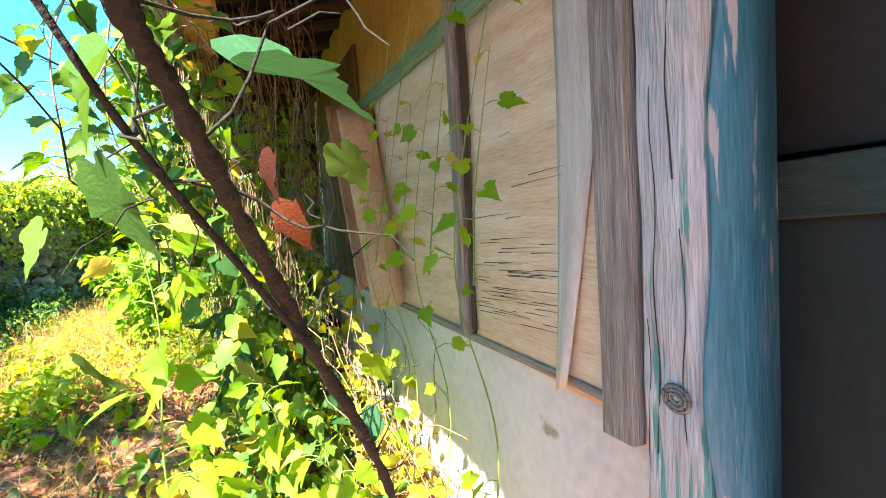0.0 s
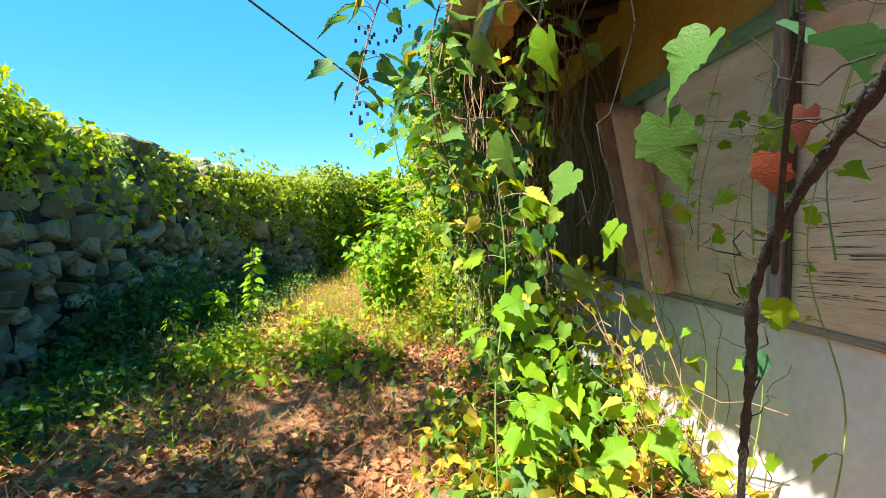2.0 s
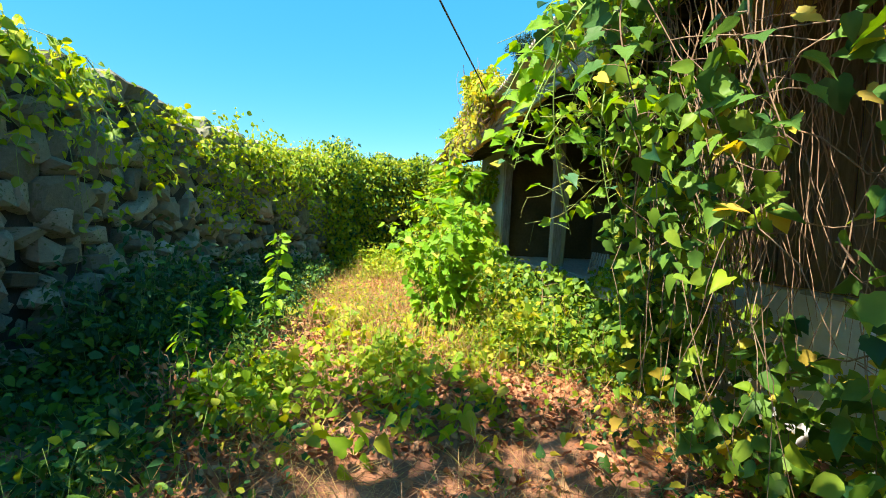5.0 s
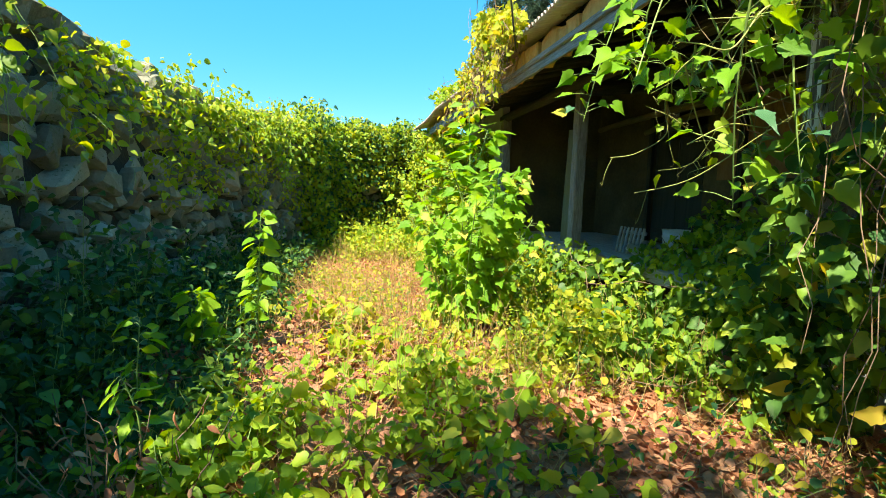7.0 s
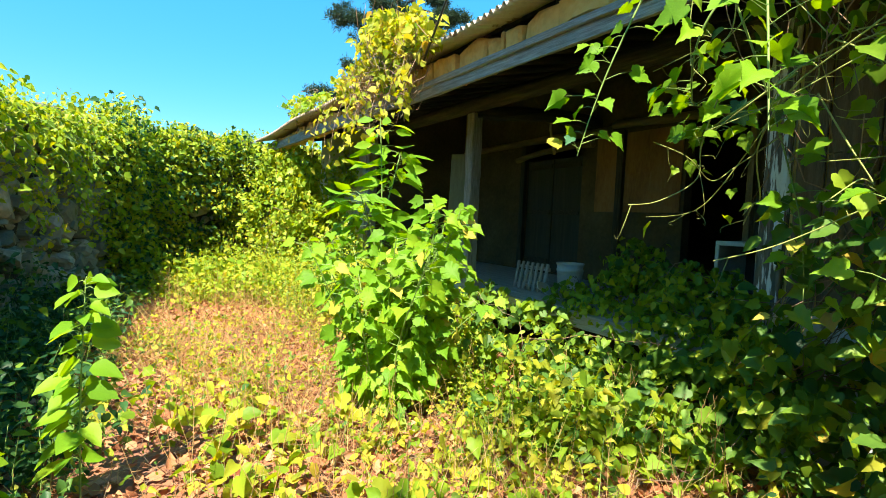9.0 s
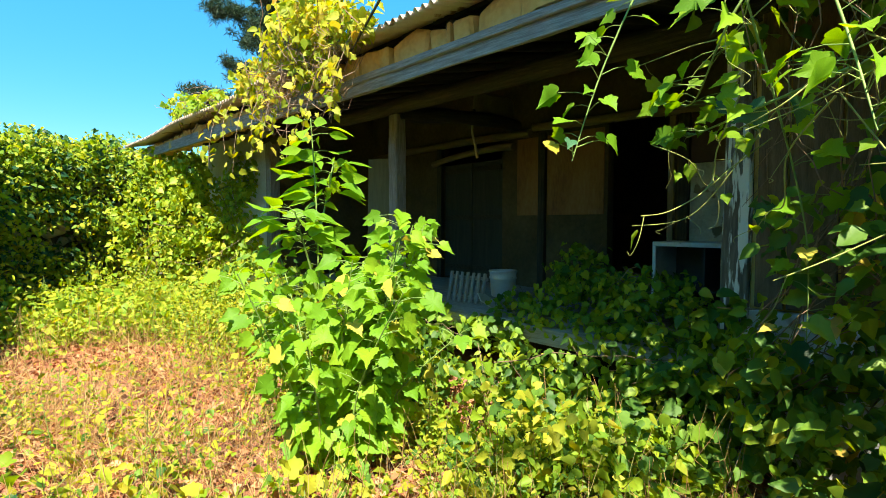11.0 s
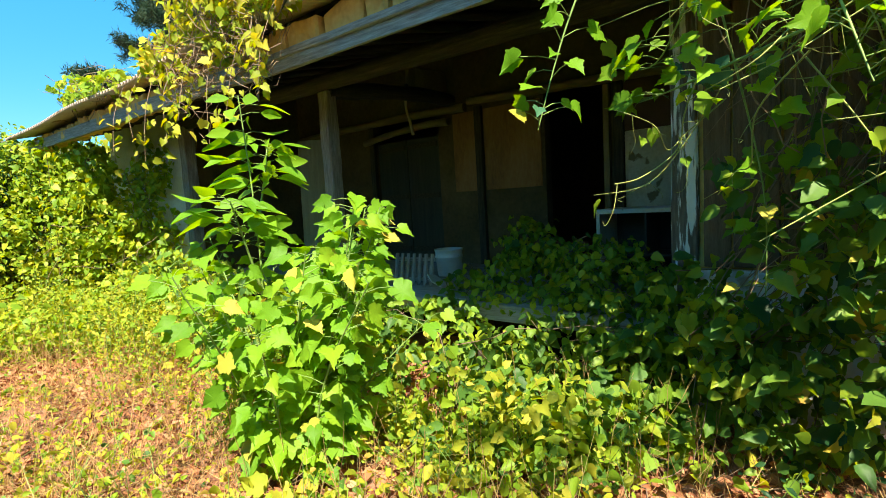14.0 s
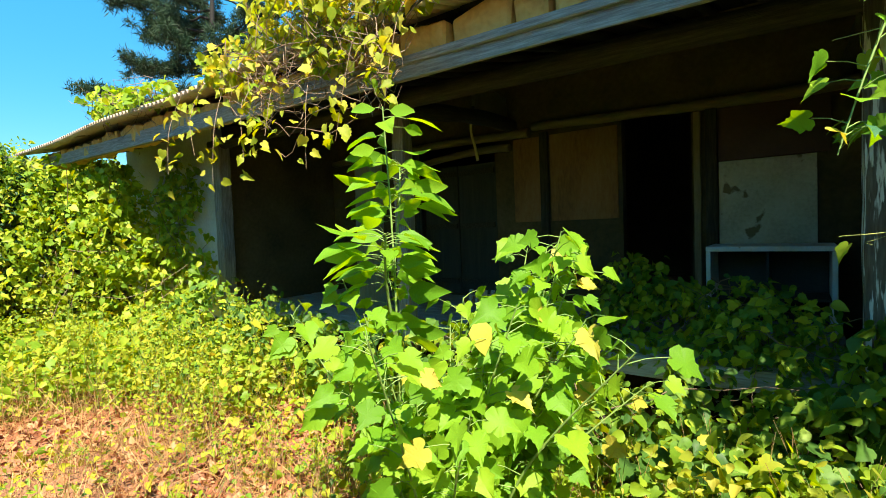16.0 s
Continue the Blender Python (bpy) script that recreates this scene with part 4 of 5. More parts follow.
    tufts("shade_edge_weeds", "fresh green weeds at the edge of the shade", 80, -2.7, -1.3, 4.0, 5.2, 0.2, 0.55, 16, 0.04, 0.09, ("lance", "ovate", "lobed"), (LEAF_IVY, LEAF_YOUNG), 1.4, 0.4, 0.08)
    mound = lambda x, y: (y > 10.8) | (x > -0.7)
    tufts("mound_weeds", "waist-high tangle of yellow-green weeds", 470, -1.9, 0.45, 5.3, 13.0, 0.25, 0.7, 18, 0.035, 0.1, ("small", "lobed", "lance", "ovate"), (LEAF_YOUNG, LEAF_WEED, LEAF_IVY), 1.7, 0.1, 0.09, avoid=mound)
    tufts("fine_weeds", "fine yellow-green seedling stems thick over the path", 420, -2.4, -0.2, 4.8, 9.5, 0.15, 0.45, 16, 0.016, 0.04, ("small", "lance"), (LEAF_WEED, LEAF_YELLOW, LEAF_YOUNG), 0.2, -0.1, 0.05, avoid=bare)
    tufts("litter_weeds", "small dark green weeds among dry leaves", 130, -3.0, 0.2, 2.4, 4.6, 0.08, 0.25, 9, 0.025, 0.06, ("lance", "small"), (LEAF_DARK, LEAF_IVY), 2.6, 0.1)


make_weeds()


def make_dry_cover():
    b = Build()
    x, y = field(26000, -3.2, 0.7, 0.5, 13, 2.2, 0.45)
    p = np.stack([x, y, ground_height(x, y) + rng.uniform(0.004, 0.05, len(x))], 1)
    scatter(b, p, 0.03, 0.085, "ovate", 0, (0, 0, 1), 0.65, 0.0)
    tagged(b.make("leaf_litter", [LEAF_BROWN]), "reddish brown dry leaves covering the earth", "leaf litter", kind="stuff")
    b = Build()
    x, y = field(6000, -2.9, 0.5, 1.2, 13.5, 0.9, 0.0)
    gz = ground_height(x, y)
    for k in range(5):
        n = len(x)
        p = np.stack([x + rng.normal(0, 0.03, n), y + rng.normal(0, 0.03, n), gz], 1)
        tip = unit(rng.normal(0, 0.8, (n, 3)) * (1, 1, 0.6) + (0, 0, 0.45))
        add_leaves(b, p, tip, unit(rng.normal(0, 1, (n, 3))), rng.uniform(0.06, 0.3, n) * np.where(y > 7, 1.4, 1.0), "blade")
    tagged(b.make("dry_grass", [STRAW]), "straw-coloured dry grass tangled over the path", "dry grass", kind="stuff")
    b = Build()
    for _ in range(2600):
        x, y = rng.uniform(-2.6, 0.6), rng.uniform(1.5, 9)
        a = rng.uniform(0, 6.3)
        ln = rng.uniform(0.08, 0.3)
        z = ground_height(x, y)
        add_tube(b, curve((x, y, z + 0.03), (x + ln * np.cos(a), y + ln * np.sin(a), z + rng.uniform(0.03, 0.2)), 4, 0, 0.01), 0.002, 0.001, 3)
    tagged(b.make("dry_twigs", [TWIG]), "thin dry twigs and stalks lying about", "twigs", kind="stuff")

    b = Build()
    for _ in range(900):
        x, y = rng.uniform(-2.3, 0.3), rng.uniform(4.6, 12)
        z, h = ground_height(x, y), rng.uniform(0.2, 0.6)
        top = (x + rng.normal(0, 0.12), y + rng.normal(0, 0.12), z + h)
        c = curve((x, y, z - 0.01), top, 5, 0, 0.012)
        add_tube(b, c, 0.0022, 0.001, 3)
        for k in (2, 3):
            add_tube(b, [c[k], c[k] + rng.normal(0, 0.05, 3) + (0, 0, 0.05)], 0.0012, 0.0007, 3)
    tagged(b.make("dry_stalks", [STRAW]), "dry branching stalks standing among the weeds", "stalks", kind="stuff")
    b = Build()
    for _ in range(16):
        x, y = -2.75 + rng.normal(0, 0.08), 4.15 + rng.normal(0, 0.12)
        c = curve((x, y, -0.02), (x + rng.normal(0, 0.15), y + rng.normal(0, 0.15), rng.uniform(0.3, 0.55)), 10, 0, 0.015)
        add_tube(b, c, 0.004, 0.0015, 4, 0)
        vine_leaves(b, c, 9, 0.03, 0.07, "lance", 1, 0.03)
    tagged(b.make("withered_weed", [TWIG, LEAF_BROWN]), "withered reddish weed with hanging dry leaves", "weed")


make_dry_cover()


def make_wall_ivy():
    """Creeper over the top of the stone wall, hanging down its face, thicker towards the far end."""
    b = Build()
    n = 21000
    s = rng.uniform(3.0, WDIST[-1] - 1.5, n)
    pts, keep = [], []
    for si in s:
        p, t, nn = wall_at(si)
        far = np.clip((p[1] - 6) / 6, 0, 1)
        bare = 1 - 0.92 * math.exp(-((p[1] - 7.5) / 2.3) ** 2)
        patch = 0.5 + 0.5 * math.sin(si * 2.3) * math.sin(si * 0.9 + 1) + 0.3 * math.sin(si * 5.1)
        heap = min(1.0, max(0.04, (patch - 0.3) * 1.9)) * (1 - far) + far
        hang = (0.15 + 0.95 * max(0, patch)) * (0.6 + 0.6 * far) + far * 0.9
        d = rng.random() ** 1.4 * hang
        top = rng.random() < 0.36
        keep.append(rng.random() < heap * (bare if top else 0.75 + 0.25 * bare))
        if top:
            o, z = rng.uniform(-0.5, 0.18), p[2] + 0.04 + abs(rng.normal(0, 0.09)) * (0.6 + 0.6 * patch) * bare
        else:
            o, z = 0.16 + abs(rng.normal(0, 0.08)) + 0.12 * far * rng.random(), p[2] + 0.08 - d - 0.28 * (1 - bare)
        pts.append((p[0] + nn[0] * o, p[1] + nn[1] * o, max(z, 0.05)))
    pts = np.array(pts)[np.array(keep)]
    half = rng.random(len(pts)) < 0.6
    scatter(b, pts[half], 0.05, 0.1, "ovate", 0, (-0.1, -0.5, 0.8), 0.5, 0.6)
    scatter(b, pts[~half], 0.04, 0.09, "small", 1, (-0.1, -0.5, 0.8), 0.5, 0.6)
    # trailing shoots
    for _ in range(420):
        p, t, nn = wall_at(rng.uniform(7.5, WDIST[-1] - 3))
        if abs(p[1] - 7.5) < 1.8 and rng.random() < 0.65:
            continue
        st = np.array([p[0] + nn[0] * 0.15, p[1] + nn[1] * 0.15, p[2] + 0.05])
        en = st + np.array([nn[0] * rng.uniform(0.1, 0.6), nn[1] * 0.3 + rng.normal(0, 0.25), -rng.uniform(0.2, 0.5 + 1.2 * rng.random())])
        c = curve(st, en, 10, 0, 0.03)
        add_tube(b, c, 0.003, 0.0015, 3, 2)
        vine_leaves(b, c, 14, 0.05, 0.1, "ovate", 0, 0.04)
    for _ in range(230):
        si = rng.uniform(6.5, WDIST[-1] - 4)
        p, t, nn = wall_at(si)
        if math.sin(si * 2.3) * math.sin(si * 0.9 + 1) + 0.6 * math.sin(si * 5.1) < -0.15 or abs(p[1] - 7.5) < 1.2:
            continue
        o = rng.uniform(-0.4, 0.15)
        st = np.array([p[0] + nn[0] * o, p[1] + nn[1] * o, p[2]])
        en = st + np.array([rng.normal(0, 0.16), rng.normal(0, 0.2), rng.uniform(0.12, 0.42)])
        c = smooth_path([st, (st + en) / 2 + (0, 0, 0.08), en], 8)
        add_tube(b, c, 0.003, 0.0012, 3, 2)
        vine_leaves(b, c, 11, 0.05, 0.1, "ovate", 0, 0.05)
    tagged(b.make("wall_creeper", [LEAF_IVY, LEAF_WEED, GREEN_STEM]), "green creeper tumbling over the stone wall", "creeper")
    # the thicket at the far end
    b = Build()
    for i in range(44):
        s = 18.5 + 9.5 * i / 44
        p, t, nn = wall_at(s)
        if p[0] > 1.2:
            continue
        for z in (0.35, 0.95, 1.6, 2.2, 2.6):
            o = 0.35 - 0.08 * z + rng.normal(0, 0.16)
            c = (p[0] + nn[0] * o, p[1] + nn[1] * o, z + rng.uniform(-0.2, 0.25))
            r = rng.uniform(0.22, 0.5)
            q = blob_points(int(900 * r * r), c, (r, r, r), 0.75)
            pick = rng.choice(3, len(q), p=(0.55, 0.25, 0.2))
            for m in range(3):
                scatter(b, q[pick == m], 0.05, 0.115, ("ovate", "lobed", "small")[m], m, (-0.3, -0.6, 0.7), 0.5, 0.6)
    tagged(b.make("ivy_thicket", [LEAF_IVY, LEAF_DARK, LEAF_WEED]), "dense ivy thicket burying the far stone wall", "ivy")


make_wall_ivy()


def clump(name, label, category, blobs, lo, hi, kinds, mats, woody=40, lift=(-0.5, -0.35, 0.65)):
    """A mass of climbing growth: ragged clumps of leaves with stems running through them."""
    b = Build()
    for c, r, n in blobs:
        q = blob_points(n, c, r, 0.55)
        pick = rng.integers(0, len(mats), n)
        pick[rng.random(n) < 0.5] = 0
        for m in range(len(mats)):
            for kk, kind in enumerate(kinds):
                sel = (pick == m) & (np.arange(n) % len(kinds) == kk)
                scatter(b, q[sel], lo, hi, kind, m, lift, 0.5, 0.7)
    for _ in range(woody):
        i, j = rng.integers(0, len(blobs), 2)
        p, q = (np.array(blobs[k][0]) + rng.normal(0, 0.5, 3) * np.array(blobs[k][1]) for k in (i, j))
        if np.linalg.norm(p - q) < 1.6:
            add_tube(b, curve(p, q, 9, rng.uniform(-0.1, 0.25), 0.035), 0.0035, 0.0016, 4, len(mats))
    return tagged(b.make(name, [*mats, TWIG]), label, category)


def make_climbers():
    # over the eaves at the porch post
    clump("eaves_vine", "yellow-green vine heaped on the roof edge and hanging down", "vine",
          [((-0.4, 7.75, 3.0), (0.3, 0.45, 0.3), 520), ((-0.45, 7.2, 2.86), (0.18, 0.35, 0.16), 170), ((-0.3, 8.3, 3.1), (0.35, 0.5, 0.4), 560), ((-0.45, 7.8, 2.68), (0.12, 0.35, 0.2), 160),
           ((-0.55, 7.3, 2.45), (0.1, 0.15, 0.2), 30), ((-0.4, 8.9, 2.85), (0.2, 0.6, 0.22), 240), ((-0.5, 8.5, 2.5), (0.12, 0.25, 0.25), 40)],
          0.05, 0.1, ("ovate", "lobed", "small"), (LEAF_WEED, LEAF_YOUNG, LEAF_WEED, LEAF_YELLOW), 150)
    hang = [[(-0.45, 7.2 + 0.35 * k, 2.75), (-0.6, 7.15 + 0.35 * k, 2.45 - 0.05 * (k % 3)), (-0.62 - 0.05 * (k % 2), 7.2 + 0.33 * k, 2.15 - 0.12 * (k % 3))] for k in range(0, 8)]
    b = Build()
    for h in hang:
        c = smooth_path(h, 16)
        add_tube(b, c, 0.003, 0.0015, 4, 1)
        vine_leaves(b, c, 20, 0.05, 0.09, "lobed", 0, 0.045)
    tagged(b.make("trailing_vine", [LEAF_WEED, TWIG]), "loose vine tendrils trailing from the roof edge", "vine")
    clump("roof_shrub", "small green shrub growing from the roof edge", "shrub",
          [((-0.3, 10.6, 2.95), (0.2, 0.6, 0.14), 130), ((-0.3, 11.6, 3.05), (0.25, 0.6, 0.2), 160)], 0.06, 0.12, ("ovate",), (LEAF_IVY, LEAF_YOUNG), 30)
    # ivy tower at the far wing
    clump("ivy_tower", "tall ivy climbing the far wing of the house", "ivy",
          [((0.2, 12.9, 0.7), (0.6, 0.9, 0.8), 900), ((0.0, 12.7, 1.5), (0.5, 0.8, 0.7), 800), ((0.1, 12.9, 2.15), (0.45, 0.8, 0.55), 600), ((-0.1, 13.6, 2.35), (0.5, 0.6, 0.5), 400),
           ((0.3, 11.9, 0.5), (0.5, 0.5, 0.5), 330), ((0.45, 11.3, 1.2), (0.2, 0.3, 0.5), 100), ((-0.3, 13.9, 1.3), (0.6, 0.6, 1.0), 700), ((0.45, 11.9, 1.9), (0.2, 0.5, 0.5), 160), ((0.4, 12.2, 1.3), (0.4, 0.5, 0.5), 300), ((0.72, 12.2, 2.1), (0.12, 0.7, 0.5), 260), ((0.7, 12.9, 1.5), (0.12, 0.8, 0.8), 260), ((0.6, 11.8, 1.0), (0.2, 0.4, 0.4), 150)],
          0.06, 0.12, ("ovate", "lobed"), (LEAF_IVY, LEAF_WEED, LEAF_YOUNG), 60)
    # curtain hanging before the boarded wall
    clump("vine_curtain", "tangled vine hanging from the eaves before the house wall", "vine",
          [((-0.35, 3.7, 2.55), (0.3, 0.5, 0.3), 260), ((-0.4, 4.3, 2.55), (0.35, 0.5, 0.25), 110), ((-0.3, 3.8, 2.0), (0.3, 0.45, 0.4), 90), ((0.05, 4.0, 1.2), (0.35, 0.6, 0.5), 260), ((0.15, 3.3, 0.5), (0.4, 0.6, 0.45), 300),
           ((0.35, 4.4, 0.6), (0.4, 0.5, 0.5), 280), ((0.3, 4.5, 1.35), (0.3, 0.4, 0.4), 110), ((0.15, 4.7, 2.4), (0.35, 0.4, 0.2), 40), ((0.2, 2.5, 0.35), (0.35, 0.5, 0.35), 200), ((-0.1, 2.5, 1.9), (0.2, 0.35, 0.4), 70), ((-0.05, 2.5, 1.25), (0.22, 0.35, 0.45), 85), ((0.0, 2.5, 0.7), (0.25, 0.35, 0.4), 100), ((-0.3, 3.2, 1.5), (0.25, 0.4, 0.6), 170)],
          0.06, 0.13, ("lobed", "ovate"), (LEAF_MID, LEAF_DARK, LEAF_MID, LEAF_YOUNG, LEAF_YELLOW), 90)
    clump("dry_tangle", "dry brown stems tangled at the foot of the wall", "vine",
          [((0.62, 1.75, 0.3), (0.18, 0.4, 0.3), 26), ((0.58, 2.3, 0.5), (0.2, 0.45, 0.5), 55), ((0.5, 2.9, 0.7), (0.25, 0.4, 0.6), 80), ((0.6, 2.6, 0.2), (0.2, 0.6, 0.25), 60)],
          0.05, 0.1, ("lobed", "ovate"), (LEAF_WEED, LEAF_YELLOW, LEAF_IVY), 60)
    clump("wall_climber", "dark ivy climbing the boards beside the porch", "ivy",
          [((0.6, 4.3, 1.65), (0.18, 0.4, 0.5), 90), ((0.5, 4.2, 0.95), (0.25, 0.5, 0.5), 150), ((0.45, 4.85, 0.6), (0.3, 0.3, 0.45), 220), ((0.4, 4.1, 2.1), (0.3, 0.4, 0.3), 130)],
          0.055, 0.12, ("lobed", "ovate"), (LEAF_IVY, LEAF_MID), 70)
    # bare hanging stems
    b = Build()
    for _ in range(110):
        y = rng.uniform(3.1, 3.9)
        x = rng.uniform(-0.35, 0.55)
        z1 = rng.uniform(0.1, 1.4)
        add_tube(b, curve((x, y, roof_z(x) - 0.1), (x + rng.normal(0.1, 0.15), y + rng.normal(0, 0.25), z1), 12, 0, 0.04), 0.0035, 0.0018, 4)
    tagged(b.make("dry_stems", [TWIG]), "dry brown stems hanging from the eaves", "stems", kind="stuff")
    # ivy on the deck
    clump("deck_ivy", "dark green ivy mound spread over the porch deck", "ivy",
          [((1.3, 6.3, 0.8), (0.45, 0.6, 0.32), 520), ((1.2, 5.7, 0.8), (0.4, 0.5, 0.36), 480), ((1.5, 6.5, 0.98), (0.35, 0.35, 0.32), 300), ((1.15, 6.9, 0.68), (0.3, 0.3, 0.18), 160), ((0.9, 5.5, 0.75), (0.3, 0.5, 0.3), 280), ((0.85, 6.2, 0.62), (0.15, 0.6, 0.14), 160)],
          0.05, 0.09, ("ovate", "lobed"), (LEAF_IVY, LEAF_MID), 30)
    clump("porch_ivy", "bright ivy covering the ground before the porch", "ivy",
          [((0.45, 5.3, 0.3), (0.5, 0.6, 0.35), 520), ((0.35, 6.2, 0.3), (0.5, 0.6, 0.3), 480), ((0.0, 5.6, 0.2), (0.5, 0.7, 0.25), 420), ((0.6, 5.0, 0.65), (0.3, 0.4, 0.45), 300), ((0.4, 4.5, 0.35), (0.5, 0.4, 0.4), 320),
           ((0.75, 5.6, 0.5), (0.15, 0.6, 0.25), 130), ((0.1, 7.2, 0.35), (0.5, 0.6, 0.4), 400), ((0.72, 6.9, 0.5), (0.14, 0.5, 0.2), 130), ((0.7, 7.7, 0.55), (0.14, 0.5, 0.22), 130), ((0.2, 8.4, 0.4), (0.5, 0.7, 0.5), 420), ((0.3, 9.6, 0.5), (0.5, 0.8, 0.55), 420), ((0.3, 10.8, 0.6), (0.5, 0.7, 0.55), 380)],
          0.055, 0.115, ("lobed", "ovate"), (LEAF_MID, LEAF_YOUNG, LEAF_IVY), 60)


make_climbers()

LEAF_MESH = {}


def leaf_mesh(kind, mat, k=0):
    key = (kind, mat.name, k)
    if key not in LEAF_MESH:
        v, f = SHAPES[kind]
        v = v.copy()
        r = np.random.default_rng(k + 11)
        v[:, 2] = v[:, 2] * r.uniform(0.4, 1.6) + r.normal(0, 0.009, len(v))
        v[:, :2] += r.normal(0, 0.018, (len(v), 2))
        bd = Build()
        bd.add(v, f)
        LEAF_MESH[key] = bd.mesh("leaf", [mat])
    return LEAF_MESH[key]


def place_leaf(parent, p, tip, normal, size, kind, mat, k=0):
    fr = leaf_frames(np.array([tip], float), np.array([normal], float))[0]
    o = new("leaf", leaf_mesh(kind, mat, k))
    o.parent = parent
    o.matrix_basis = Matrix.Translation(Vector(p)) @ Matrix(fr.tolist()).to_4x4() @ Matrix.Diagonal((size, size, size, 1))
    return o


def leafy_plant(name, label, category, stems, leaves, lo, hi, kind, mats, stem_mat, r0=0.006, off=0.06, lift=(-0.5, -0.4, 0.6), spread=0.35, leaf_from=0.15, droop=0.7):
    """A plant of stems, with its leaves as parts on stalks."""
    b = Build()
    e = None
    spots = []
    for st in stems:
        pts = smooth_path(st, 30)
        add_tube(b, pts, r0, r0 * 0.35, 6, 0, 0.06)
        spots.append(pts)
    per = leaves // len(stems)
    put = []
    for pts in spots:
        for i in range(per):
            u = leaf_from + (1 - leaf_from) * (i + rng.random()) / per
            k = u * (len(pts) - 1)
            j = min(int(k), len(pts) - 2)
            p = pts[j] + (pts[j + 1] - pts[j]) * (k - j)
            a = rng.uniform(0, 2 * np.pi)
            q = p + np.array([np.cos(a), np.sin(a), rng.uniform(-0.1, 0.5)]) * rng.uniform(0.5, 1.2) * off
            add_tube(b, [p, (p + q) / 2 + (0, 0, 0.008), q], 0.002, 0.0012, 4, 0)
            d = unit((q - p)[None])[0] * (1, 1, 0.3) - (0, 0, rng.uniform(0.2, 1.1) * droop)
            put.append((q, d, np.array(lift) + rng.normal(0, spread, 3), rng.uniform(lo, hi) * (1.1 - 0.35 * u)))
    body = b.make(name, [stem_mat])
    tagged(body, label, category)
    for i, (q, d, n, s) in enumerate(put):
        place_leaf(body, q, d, n, s, kind, mats[0] if rng.random() < 0.8 else mats[rng.integers(0, len(mats))], i % 6)
    return body


